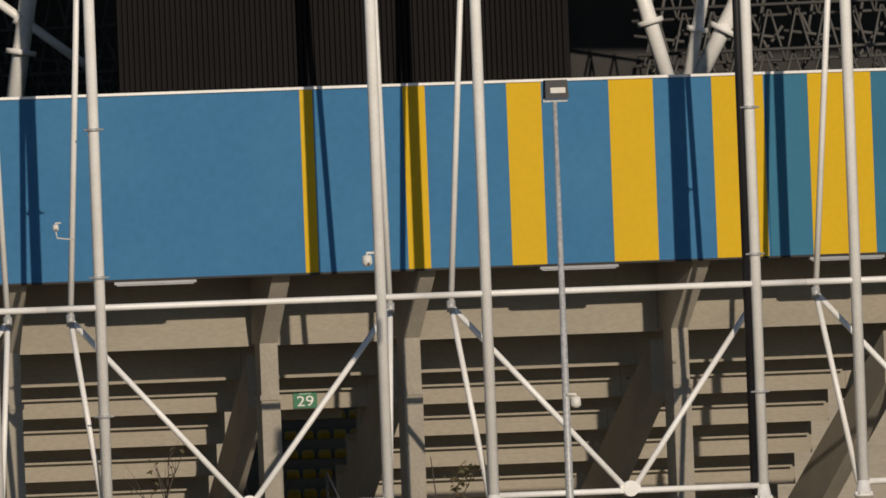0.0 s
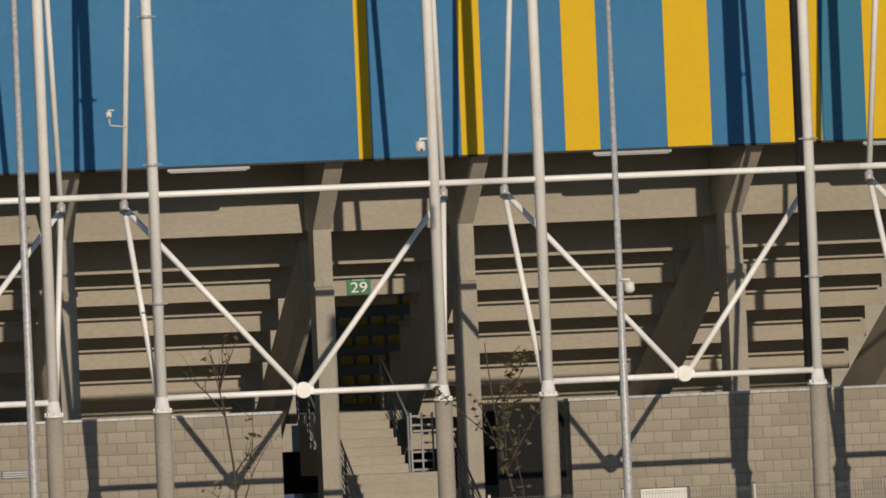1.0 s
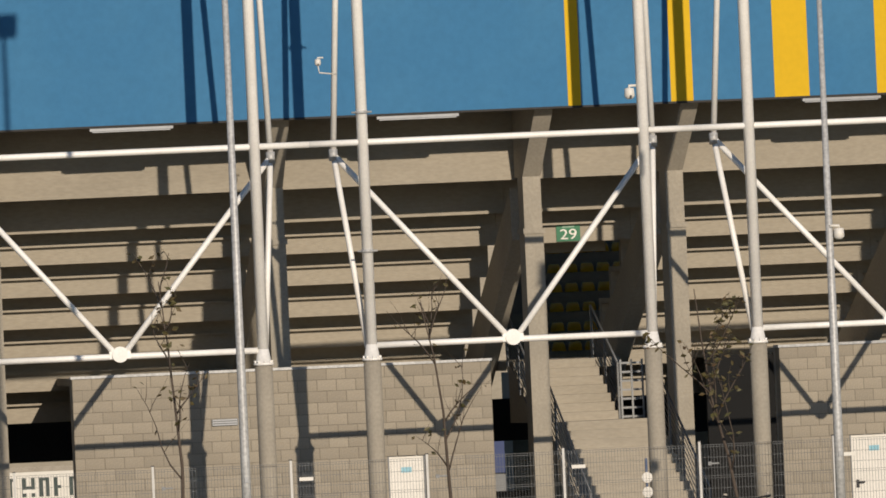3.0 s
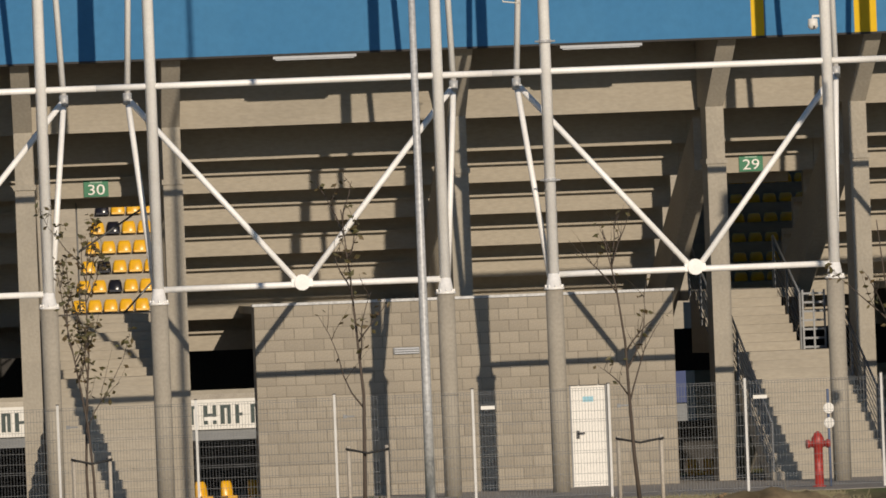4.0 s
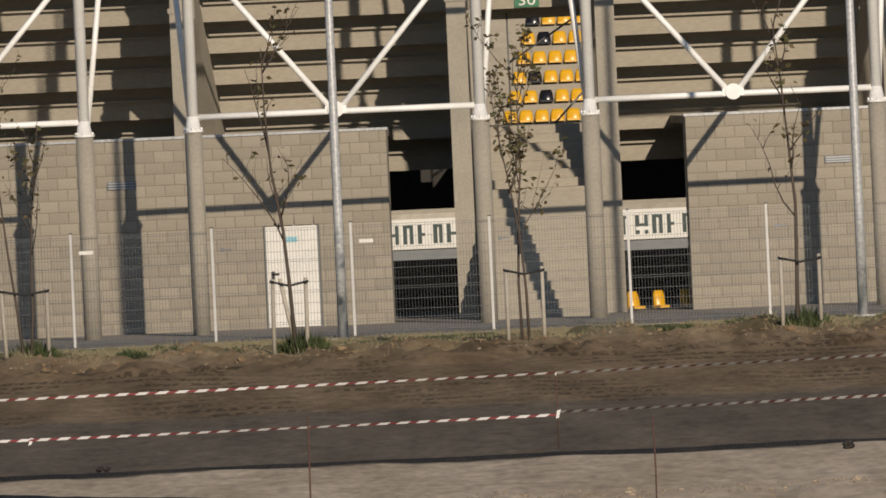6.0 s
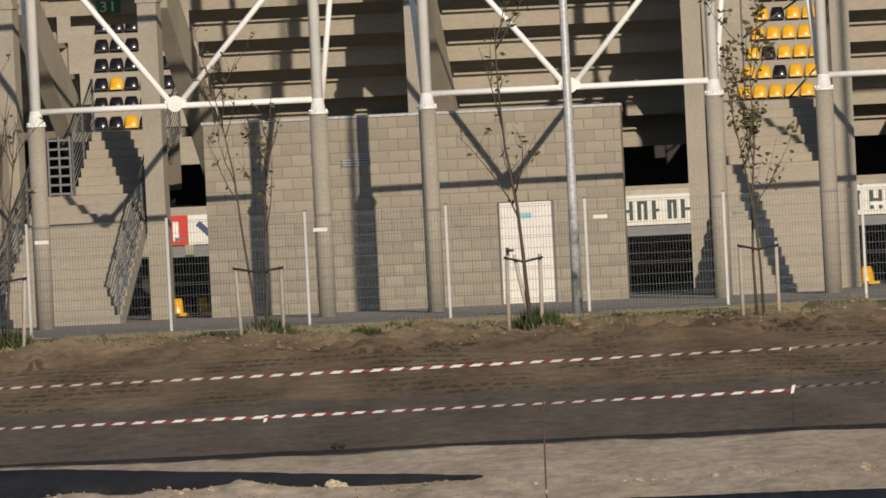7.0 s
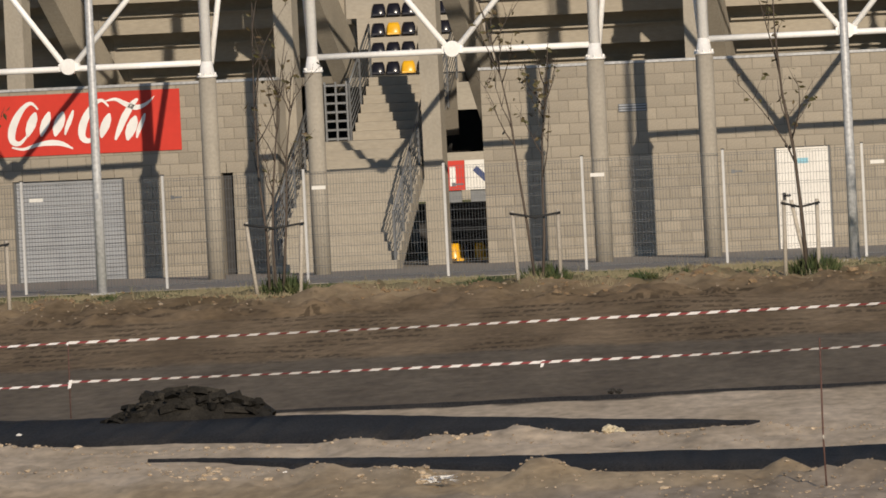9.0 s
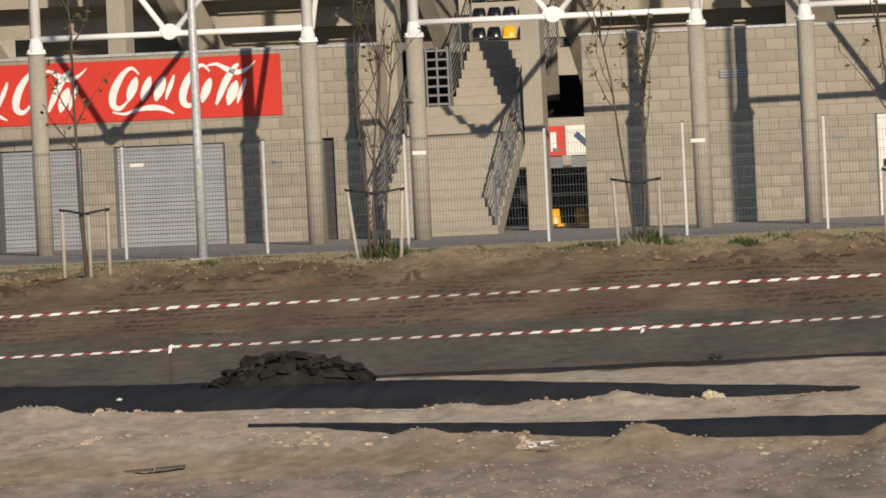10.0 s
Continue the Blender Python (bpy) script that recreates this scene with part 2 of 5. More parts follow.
# columns with their brackets and raking beams
def column(s):
    t = thing("concrete_column", lf(s, DC), "square grey concrete column under a raking stand beam", "column", "stadium columns")
    bm = bmesh.new()
    box(bm, s - 0.2, s + 0.2, DC, DC + 0.45, 0, 6.02)
    part("shaft", bm, M_CONC, t)
    bm = bmesh.new()
    box(bm, s - 0.23, s + 0.23, DC - 0.03, DC + 0.5, 6.02, 6.12)
    box(bm, s - 0.19, s + 0.19, DC + 0.02, DC + 0.45, 6.121, 7.1)
    part("capital", bm, M_CONC, t)
    bm = bmesh.new()
    hexa(bm, [(s - 0.19, DC + 0.02, 7.1), (s + 0.19, DC + 0.02, 7.1), (s + 0.19, DC + 0.68, 7.1), (s - 0.19, DC + 0.68, 7.1),
              (s - 0.19, DFA + 0.2, 8.38), (s + 0.19, DFA + 0.2, 8.38), (s + 0.19, DC + 0.68, 8.38), (s - 0.19, DC + 0.68, 8.38)])
    part("bracket", bm, M_CONC, t)
    bm = bmesh.new()
    slope = RISE / RUN
    da, db = 7.4, 14.6
    za, zb = [ROW_Z - 0.02 - slope * (d - ROW_D) for d in (da, db)]
    hexa(bm, [(s - 0.19, da - 0.6, za - 1.0), (s + 0.19, da - 0.6, za - 1.0), (s + 0.19, db, zb - 1.3), (s - 0.19, db, zb - 1.3),
              (s - 0.19, da - 0.6, za), (s + 0.19, da - 0.6, za), (s + 0.19, db, zb), (s - 0.19, db, zb)])
    part("raking_beam", bm, M_CONC, t)


for s in edges:
    column(s)

# ---- steel masts, pillars, braces and rings ----
DJ = 0.95          # depth of the joints behind the masts


def mast(s, inward):
    t = thing("steel_mast", lf(s, 0, ZB), "tall white painted steel tube mast on a flanged base", "mast", "steel masts")
    bm = bmesh.new()
    tube(bm, [(s, 0, ZB + 0.3), (s, 0, 24)], 0.105, 16)
    part("tube", bm, M_STEEL, t)
    bm = bmesh.new()
    tube(bm, [(s, 0, ZB), (s, 0, ZB + 0.04), (s, 0, ZB + 0.041), (s, 0, ZB + 0.3)], [0.19, 0.19, 0.15, 0.105], 16)
    for a in range(8):
        u, w = math.cos(a * math.pi / 4) * 0.16, math.sin(a * math.pi / 4) * 0.16
        tube(bm, [(s + u, w, ZB + 0.04), (s + u, w, ZB + 0.09)], 0.018, 6)
    part("base_flange", bm, M_STEEL, t, "bolted base flange")
    for z in (5.83, 8.42, 11.18) if min(abs(s - 9.06), abs(s - 21.81)) < 0.1 else ():
        bm = bmesh.new()
        tube(bm, [(s, 0, z - 0.03), (s, 0, z + 0.03)], 0.125, 16)
        tube(bm, [(s - 0.19, -0.02, z), (s + 0.19, -0.02, z)], 0.018, 6)
        part("clamp_ring", bm, M_GALV, t, "galvanised clamp ring")
    bm = bmesh.new()
    j = s + inward * 0.42
    tube(bm, [(s + inward * 0.06, 0.1, ZB + 0.25), (j, DJ, ZP - 0.2)], 0.055, 12)
    tube(bm, [(j, DJ, ZP - 0.2), (s + inward * 0.08, 0.08, 16.0)], 0.058, 12)
    part("inner_tube", bm, M_STEEL, t, "thin inner tube")
    bm = bmesh.new()
    tube(bm, [(j, DJ, ZP - 0.32), (j, DJ, ZP - 0.1)], 0.085, 12)
    part("joint_sleeve", bm, M_GALV, t, "grey joint sleeve")


def pillar(s):
    t = thing("round_pillar", lf(s, 0), "round cast concrete pillar carrying a white steel mast", "pillar", "round pillars")
    bm = bmesh.new()
    tube(bm, [(s, 0, 0), (s, 0, 1.9), (s, 0, ZB - 0.01)], 0.165, 24)
    part("shaft", bm, M_CONC, t)
    bm = bmesh.new()
    tube(bm, [(s, 0, 1.9), (s, 0, 1.915)], 0.167, 24)
    part("joint_line", bm, M_MORTAR, t)


def brace(s):
    t = thing("brace_frame", lf(s, 0, ZN), "white steel V brace with a round node plate", "brace", "V braces")
    w = WIDE / 2
    bm = bmesh.new()
    tube(bm, span(s - w + 0.1, s + w - 0.1, 0, ZN - 0.02), 0.058, 12)
    part("lower_tube", bm, M_STEEL, t)
    for k in (-1, 1):
        bm = bmesh.new()
        tube(bm, [(s + k * 0.1, 0, ZN + 0.05), (s + k * (w + 0.42), DJ, ZP - 0.2)], 0.056, 12)
        part("diagonal", bm, M_STEEL, t)
    bm = bmesh.new()
    tube(bm, [(s, -0.09, ZN + 0.02), (s, 0.09, ZN + 0.02)], [0.15, 0.15], 16)
    box(bm, s - 0.2, s + 0.2, -0.05, 0.05, ZN - 0.06, ZN + 0.08)
    part("node_plate", bm, M_STEEL, t, "thick node plate")
    bm = bmesh.new()
    tube(bm, span(s - BAY / 2, s + BAY / 2, 0, ZP), 0.06, 12)
    part("upper_tube", bm, M_STEEL, t)


for i in range(-2, 8):
    sn = NODE0 - BAY * i
    brace(sn)
    for k in (-1, 1):
        mast(sn + k * WIDE / 2, k)
        pillar(sn + k * WIDE / 2)

# black rainwater pipe beside one mast
sp = NODE0 + WIDE / 2 - 0.16
t = thing("rain_pipe", lf(sp, 0.1, ZB), "black rainwater pipe clamped beside a white mast", "drainpipe")
bm = bmesh.new()
tube(bm, [(sp, 0.05, 3.9), (sp, 0.05, 24)], 0.075, 12)
part("pipe", bm, M_BLACK, t)

# ---- block walls ----
WALLS = [("wall_1", -10.9, -2.35), ("wall_2", 3.73, 12.34), ("wall_3", 18.45, 27.0), ("wall_4", -25.4, -15.2)]
WALL_Z = 3.655
HOLES = {"wall_1": (-4.94, -3.80, 2.07), "wall_2": (10.12, 10.90, 2.04), "wall_3": (19.89, 20.98, 2.03)}
wall_obs = {}
for name, a, b in WALLS:
    if name == "wall_4":
        bx = [(a, b, DW + 0.005, DW + 0.24, 2.09, WALL_Z), (a, -23.47, DW + 0.005, DW + 0.24, 0, 2.089), (-21.63, -20.92, DW + 0.005, DW + 0.24, 0, 2.089),
              (-18.51, -16.42, DW + 0.005, DW + 0.24, 0, 2.089), (-16.17, b, DW + 0.005, DW + 0.24, 0, 2.089)]
    else:
        h0, h1, hz = HOLES[name]
        bx = [(a, h0, DW + 0.005, DW + 0.24, 0, WALL_Z), (h1, b, DW + 0.005, DW + 0.24, 0, WALL_Z), (h0, h1, DW + 0.005, DW + 0.24, hz, WALL_Z)]
    wall_obs[name] = solid(name, bx, M_MORTAR, lf((a + b) / 2, DW), "beige concrete block wall with thin dark joints", "wall")
    solid("trim_cap", [(a - 0.03, b + 0.03, DW - 0.03, DW + 0.27, WALL_Z, WALL_Z + 0.05)], M_GALV, lf((a + b) / 2, DW, WALL_Z), "thin grey metal cap on a block wall", "wall cap")
    # deep returns lie hidden; they and the room roof are added to stop sun
    solid("wall_return", [(a, a + 0.2, DW + 0.241, 13 if a < 0 else 5.6, 0, WALL_Z)], M_CONC, lf(a, DW + 3), "plain side wall of the block-built room, deep ends block sun", "wall")
    solid("wall_return", [(b - 0.2, b, DW + 0.241, 13 if b > 0 else 5.6, 0, WALL_Z)], M_CONC, lf(b, DW + 3), "plain side wall of the block-built room, deep ends block sun", "wall")
    solid("ceiling_room", [(a + 0.2, b - 0.2, DW + 0.25, 12.5, WALL_Z - 0.15, WALL_Z - 0.01)], M_CONC, lf((a + b) / 2, 9, WALL_Z), "flat roof slab added over the block-built room to block sun", "roof")

# ---- ground ----
gm = bpy.data.materials.new("ground_earth")
gm.use_nodes = True
gn, gl = gm.node_tree.nodes, gm.node_tree.links
gtc = gn.new("ShaderNodeTexCoord")
gsep = gn.new("ShaderNodeSeparateXYZ")
gl.new(gtc.outputs["Object"], gsep.inputs[0])


def gnoise(scale, detail, stretch):
    mp = gn.new("ShaderNodeMapping")
    mp.inputs["Scale"].default_value = stretch
    gl.new(gtc.outputs["Object"], mp.inputs[0])
    nz = gn.new("ShaderNodeTexNoise")
    nz.inputs["Scale"].default_value, nz.inputs["Detail"].default_value = scale, detail
    gl.new(mp.outputs[0], nz.inputs[0])
    return nz.outputs[0]


def gmath(op, a, b):
    m = gn.new("ShaderNodeMath")
    m.operation = op
    for i, v in enumerate((a, b)):
        if isinstance(v, (int, float)):
            m.inputs[i].default_value = v
        else:
            gl.new(v, m.inputs[i])
    return m.outputs[0]


wob = gmath("MULTIPLY", gmath("SUBTRACT", gnoise(1.0, 6, (0.9, 0.06, 1)), 0.5), 7.0)
yy = gmath("ADD", gsep.outputs[1], wob)
patch = gnoise(1.0, 6, (0.8, 0.05, 1))
grain = gmath("ADD", gmath("MULTIPLY", gnoise(1.0, 6, (2.6, 0.4, 9)), 0.5), gmath("MULTIPLY", gnoise(1.0, 5, (7, 0.8, 20)), 0.5))


def two(dark, light):
    mx = gn.new("ShaderNodeMix")
    mx.data_type = "RGBA"
    mx.inputs[6].default_value, mx.inputs[7].default_value = (*dark, 1), (*light, 1)
    rg = gn.new("ShaderNodeMapRange")
    rg.inputs[1].default_value, rg.inputs[2].default_value = 0.35, 0.65
    gl.new(patch, rg.inputs[0])
    gl.new(rg.outputs[0], mx.inputs[0])
    return mx.outputs[2]


def zone(under, over, edge, soft):
    mx = gn.new("ShaderNodeMix")
    mx.data_type = "RGBA"
    rg = gn.new("ShaderNodeMapRange")
    rg.inputs[1].default_value, rg.inputs[2].default_value = edge - soft, edge + soft
    gl.new(yy, rg.inputs[0])
    gl.new(rg.outputs[0], mx.inputs[0])
    gl.new(under, mx.inputs[6])
    gl.new(over, mx.inputs[7])
    return mx.outputs[2]


col = two((0.31, 0.245, 0.17), (0.49, 0.385, 0.275))                                 # gravelly earth nearest the camera
col = zone(col, two((0.40, 0.292, 0.172), (0.53, 0.40, 0.245)), -157, 1.5)          # brown soil
col = zone(col, two((0.52, 0.405, 0.272), (0.65, 0.515, 0.362)), -147, 2.5)          # sand
col = zone(col, two((0.15, 0.117, 0.08), (0.208, 0.165, 0.113)), -112.5, 0.5)     # rolled earth road bed
col = zone(col, two((0.198, 0.137, 0.077), (0.305, 0.216, 0.126)), -77, 1.5)        # ploughed bank
col = zone(col, two((0.20, 0.138, 0.074), (0.44, 0.32, 0.185)), -31, 5.0)          # crumbling brown bank top
col = zone(col, two((0.13, 0.125, 0.06), (0.30, 0.245, 0.14)), -21, 4.0)           # thin dry grass
col = zone(col, two((0.105, 0.125, 0.05), (0.22, 0.205, 0.10)), -15.5, 2.5)         # greener strip by the pavement
ghsv = gn.new("ShaderNodeHueSaturation")
gval = gn.new("ShaderNodeMapRange")
gval.inputs[1].default_value, gval.inputs[2].default_value = 0.3, 0.7
gval.inputs[3].default_value, gval.inputs[4].default_value = 0.66, 1.32
gl.new(grain, gval.inputs[0])
tread = gn.new("ShaderNodeMapRange")          # shade of small track hollows in the bank, painted into the colour
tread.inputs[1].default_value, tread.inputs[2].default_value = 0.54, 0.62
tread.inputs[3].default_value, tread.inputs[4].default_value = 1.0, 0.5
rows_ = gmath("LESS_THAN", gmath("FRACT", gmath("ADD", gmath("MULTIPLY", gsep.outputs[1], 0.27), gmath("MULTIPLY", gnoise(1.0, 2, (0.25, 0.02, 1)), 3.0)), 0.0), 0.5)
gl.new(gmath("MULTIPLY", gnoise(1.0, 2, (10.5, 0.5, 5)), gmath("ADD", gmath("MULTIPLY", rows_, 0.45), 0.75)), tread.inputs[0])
shade_patch = gn.new("ShaderNodeMapRange")
shade_patch.inputs[1].default_value, shade_patch.inputs[2].default_value = 0.44, 0.56
gl.new(gnoise(1.0, 3, (0.5, 0.06, 2)), shade_patch.inputs[0])
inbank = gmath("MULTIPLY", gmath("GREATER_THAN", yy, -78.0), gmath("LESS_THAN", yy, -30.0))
amount = gmath("MULTIPLY", shade_patch.outputs[0], inbank)
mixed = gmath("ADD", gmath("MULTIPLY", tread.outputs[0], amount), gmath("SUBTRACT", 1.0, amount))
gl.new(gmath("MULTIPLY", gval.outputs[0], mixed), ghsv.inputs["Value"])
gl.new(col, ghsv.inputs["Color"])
gb = gn["Principled BSDF"]
gb.inputs["Roughness"].default_value = 0.95
gb.inputs["Specular IOR Level"].default_value = 0.06
gl.new(ghsv.outputs[0], gb.inputs["Base Color"])
gbump = gn.new("ShaderNodeBump")
gbump.inputs["Strength"].default_value, gbump.inputs["Distance"].default_value = 0.55, 0.05
gl.new(grain, gbump.inputs["Height"])
gl.new(gbump.outputs[0], gb.inputs["Normal"])


ROAD_A = [(-40, -98), (-15, -108.4), (-8.77, -116), (-3.3, -130)], [(-40, -118), (-14.3, -123), (-8.3, -130), (-3.3, -131.5)]
ROAD_B = [(-10.6, -134.5), (-6.6, -140.6), (-2.8, -144), (8, -147), (30, -150)], [(-10.6, -135.2), (-6.5, -146.5), (-2.7, -153), (8, -163), (30, -175)]


def edge_y(line, x):
    x = max(line[0][0], min(line[-1][0], x))
    for (xa, ya), (xb, yb) in zip(line, line[1:]):
        if x <= xb:
            return ya + (yb - ya) * (x - xa) / (xb - xa)


def rolled(x, y):
    """How far the ground is rolled flat for the asphalt layers: 1 under them, 0 away from them."""
    k = 0.0
    for top, low in (ROAD_A, ROAD_B):
        if top[0][0] - 0.5 < x < top[-1][0] + 0.4:
            k = max(k, min(1.0, 2.5 - (y - edge_y(top, x)) / 1.0, 1.7 + (y - edge_y(low, x)) / 1.0))
    return max(0.0, k)


def ground_z(x, y):
    if y < -95:
        z = (1 - rolled(x, y)) * ground_raw(x, y)
        for (top, low), gap, mean, lump in ((ROAD_A, 2.6, 0.045, 0.15), (ROAD_B, 4.0, 0.11, 0.27)):
            if -18 < x < 30:
                u = (y - edge_y(low, x) + gap) / 1.1
                h = max(0.0, mean + lump * noise.noise((x * 1.15, 0.5 * gap, y * 0.05)) + 0.5 * lump * noise.noise((x * 3.1, gap, y * 0.3)) + 0.04 * noise.noise((x * 9, gap, y)))
                fade = 1.0 if top is ROAD_B[0] or x < -4 else max(0.0, min(1.0, -2 - x))
                if top is ROAD_B[0]:
                    fade = max(0.0, min(1.0, (x + 9.8) / 2))
                z += fade * h * math.exp(-u * u)
        if abs(x + 2.7) < 1.2 and abs(y + 155) < 4:
            z += 0.26 * math.exp(-abs((x + 2.7) / 0.24) ** 1.5 - ((y + 155) / 1.2) ** 2)        # small sand mound
        return z
    return ground_raw(x, y)


def ground_raw(x, y):
    z = 0.0
    if y < -16:
        z += 0.10 * min(1, (-16 - y) / 6) * noise.noise((x * 0.55, y * 0.09, 1.3)) + 0.05 * noise.noise((x * 1.7, y * 0.3, 5.0)) * min(1, (-16 - y) / 6)
    if -40 < y < -17:
        z += 0.26 * max(0.0, noise.noise((x * 0.8, y * 0.16, 9.0))) + 0.2 * max(0.0, noise.noise((x * 2.6, y * 0.5, 4.0)))
    if y < -128:
        z += min(1, (-128 - y) / 5) * (0.10 * max(0.0, noise.noise((x * 0.9, y * 0.12, 3.0))) + 0.07 * noise.noise((x * 2.4, y * 0.5, 7.0)) + 0.035 * noise.noise((x * 6, y * 1.1, 2.0)))
    if -132 < y < -40:
        z *= 0.3
    elif y < -132:
        z *= 0.75
    return z


xs = [-2500, -600, -120, -50] + [-40 + 0.16 * i for i in range(501)] + [50, 120, 600, 2500]
ys = [-2500, -700, -420, -300, -220, -190] + [-180 + 0.6 * i for i in range(284)] + [-6, 0, 20, 60, 90, 140, 400, 2500]
verts = [(x, y, ground_z(x, y) if (-41 < x < 41 and -181 < y < -9) else 0.0) for y in ys for x in xs]
nx = len(xs)
faces = [(j * nx + i, j * nx + i + 1, (j + 1) * nx + i + 1, (j + 1) * nx + i) for j in range(len(ys) - 1) for i in range(nx - 1)]
gme = bpy.data.meshes.new("ground")
gme.from_pydata(verts, [], faces)
gme.materials.append(gm)
for p in gme.polygons:
    p.use_smooth = True
tagged(new("ground", gme), "bare brown earth and pale sand of a building site", "ground", "", "structure")
solid("pavement", [(-34, 38, -9.5, 13, -0.06, 0.012)], M_PAVE, lf(0, -2), "grey paved walk along the stadium wall", "pavement", step=1.5)
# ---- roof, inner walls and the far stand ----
# ceiling_roof and slab_upper stay out of view; added to hold back sky light
solid("ceiling_roof", [(-75, 75, 4.0, 26, 19.0, 19.3)], M_SOFFIT, lf(0, 15, 19), "unseen stadium roof added to keep the stand dark", "roof", step=2.0)
# inner walls and beam are coloured dark in place of shade
solid("wall_inner", [(-75, 75, 19.0, 19.2, 0, 1.0)], M_DARK, lf(0, 19), "low concrete wall under the stand with its shade painted in", "wall", step=2.0)
solid("beam_inner", [(-75, 75, 15.4, 15.8, 2.02, 2.84)], M_DARK, lf(0, 15.5, 2), "beam added under the stand, coloured for the shade there", "beam", step=2.0)
solid("slab_upper", [(-75, 75, 9.9, 22.2, 8.3, 8.5)], M_SOFFIT, lf(0, 18, 8.3), "unseen upper concourse slab added to close off the sky", "slab", step=2.0)
solid("wall_upper", [(-75, 75, 22, 22.2, 8.5, 19)], M_DARK, lf(0, 22, 8.5), "back wall under the roof, coloured for the shade there", "wall", step=2.0)

# dark corrugated screen above the fascia
screen = solid("wall_screen", [(10.4, 19.9, DFA + 0.345, DFA + 0.42, 11.93, 18.9)], M_DARKPANEL, lf(15, DFA, 11.9), "dark brown corrugated metal screen above the fascia", "metal screen")
for i in range(86):
    bm = bmesh.new()
    u = 10.41 + 0.11 * i
    hexa(bm, [(u, DFA + 0.30, 11.94), (u + 0.055, DFA + 0.30, 11.94), (u + 0.07, DFA + 0.344, 11.94), (u - 0.015, DFA + 0.344, 11.94),
              (u, DFA + 0.30, 18.88), (u + 0.055, DFA + 0.30, 18.88), (u + 0.07, DFA + 0.344, 18.88), (u - 0.015, DFA + 0.344, 18.88)])
    part("rib", bm, M_DARKPANEL, screen)

# inclined roof struts with pale collars, and the truss darkened for shade behind them
def strut(p, q, r, collar):
    t = thing("roof_strut", pose(*p), "inclined grey steel roof strut with a pale collar", "strut", "roof struts")
    bm = bmesh.new()
    tube(bm, [Vector(p) - Vector(p), Vector(q) - Vector(p)], r, 14)
    part("tube", bm, M_STEEL, t, curved=False)
    c, way = Vector(p).lerp(Vector(q), collar) - Vector(p), (Vector(q) - Vector(p)).normalized()
    bm = bmesh.new()
    tube(bm, [c - way * 0.05, c + way * 0.05], r * 1.75, 16)
    part("collar", bm, M_STEEL, t, "pale bolted collar", curved=False)


strut((20.5, 13, 11.6), (19.6, 13, 15.0), 0.15, 0.42)
strut((20.75, 13, 11.6), (21.6, 13, 15.5), 0.12, 0.32)
strut((20.85, 13, 11.6), (22.7, 13, 15.0), 0.16, 0.36)
strut((7.75, 12, 11.6), (8.5, 12, 16.0), 0.17, 0.29)
strut((9.3, 12, 12.5), (6.6, 12, 14.6), 0.09, 0.5)
truss = thing("roof_truss", pose(15, 21, 12), "steel space truss under the stadium roof, darkened for shade", "truss")
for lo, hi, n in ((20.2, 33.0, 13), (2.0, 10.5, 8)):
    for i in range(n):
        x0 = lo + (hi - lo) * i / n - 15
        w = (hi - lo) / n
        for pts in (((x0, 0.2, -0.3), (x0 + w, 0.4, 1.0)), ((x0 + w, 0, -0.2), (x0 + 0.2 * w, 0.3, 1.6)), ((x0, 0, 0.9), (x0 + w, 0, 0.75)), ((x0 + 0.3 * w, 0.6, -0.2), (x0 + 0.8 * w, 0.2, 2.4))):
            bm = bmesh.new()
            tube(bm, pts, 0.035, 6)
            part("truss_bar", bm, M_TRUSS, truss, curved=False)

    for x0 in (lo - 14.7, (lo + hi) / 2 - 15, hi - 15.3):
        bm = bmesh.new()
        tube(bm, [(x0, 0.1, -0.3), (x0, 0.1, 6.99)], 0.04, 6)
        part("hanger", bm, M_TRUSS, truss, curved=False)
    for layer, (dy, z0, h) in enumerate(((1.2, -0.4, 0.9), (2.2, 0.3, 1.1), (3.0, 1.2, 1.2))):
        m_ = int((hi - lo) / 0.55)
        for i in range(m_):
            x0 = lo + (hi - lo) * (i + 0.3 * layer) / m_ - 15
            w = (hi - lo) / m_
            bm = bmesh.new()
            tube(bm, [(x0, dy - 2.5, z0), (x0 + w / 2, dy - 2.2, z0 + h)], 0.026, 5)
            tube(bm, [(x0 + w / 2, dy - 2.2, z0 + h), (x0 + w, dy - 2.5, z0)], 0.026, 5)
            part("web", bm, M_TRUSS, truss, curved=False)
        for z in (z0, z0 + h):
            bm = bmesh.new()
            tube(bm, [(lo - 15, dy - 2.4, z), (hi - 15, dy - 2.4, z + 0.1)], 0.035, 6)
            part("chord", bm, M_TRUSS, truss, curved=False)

# far stand across the pitch
def stepped_stand(name, x0, x1, y0, z0, run, rise, n, label):
    top = tagged(new(name, mesh_of(name, flat(x0, x1, y0 + 0.02, y0 + run * n, 0, z0 - 0.003), M_PREC)), label, "stand", "", "structure")
    for k in range(n):
        part("step", flat(x0, x1, y0 + run * k + (0 if k == 0 else 0.001), y0 + run * (k + 1), z0 + (rise * (k - 1) if k else 0), z0 + rise * k + (0.0 if k else 0.02)), M_PREC, top, curved=False)


stepped_stand("stand_far", -70, 70, 105, 3.02, 0.85, 0.46, 26, "stepped concrete stand across the pitch")
stepped_stand("stand_corner", 12.6, 17.6, 34.2, 3.2, 0.73, 0.396, 8, "stepped concrete corner stand in shade")
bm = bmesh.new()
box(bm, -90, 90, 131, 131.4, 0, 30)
tagged(new("wall_far", mesh_of("wall_far", bm, M_DARK)), "rear wall added behind the far stand, coloured as shade", "wall", "", "structure")


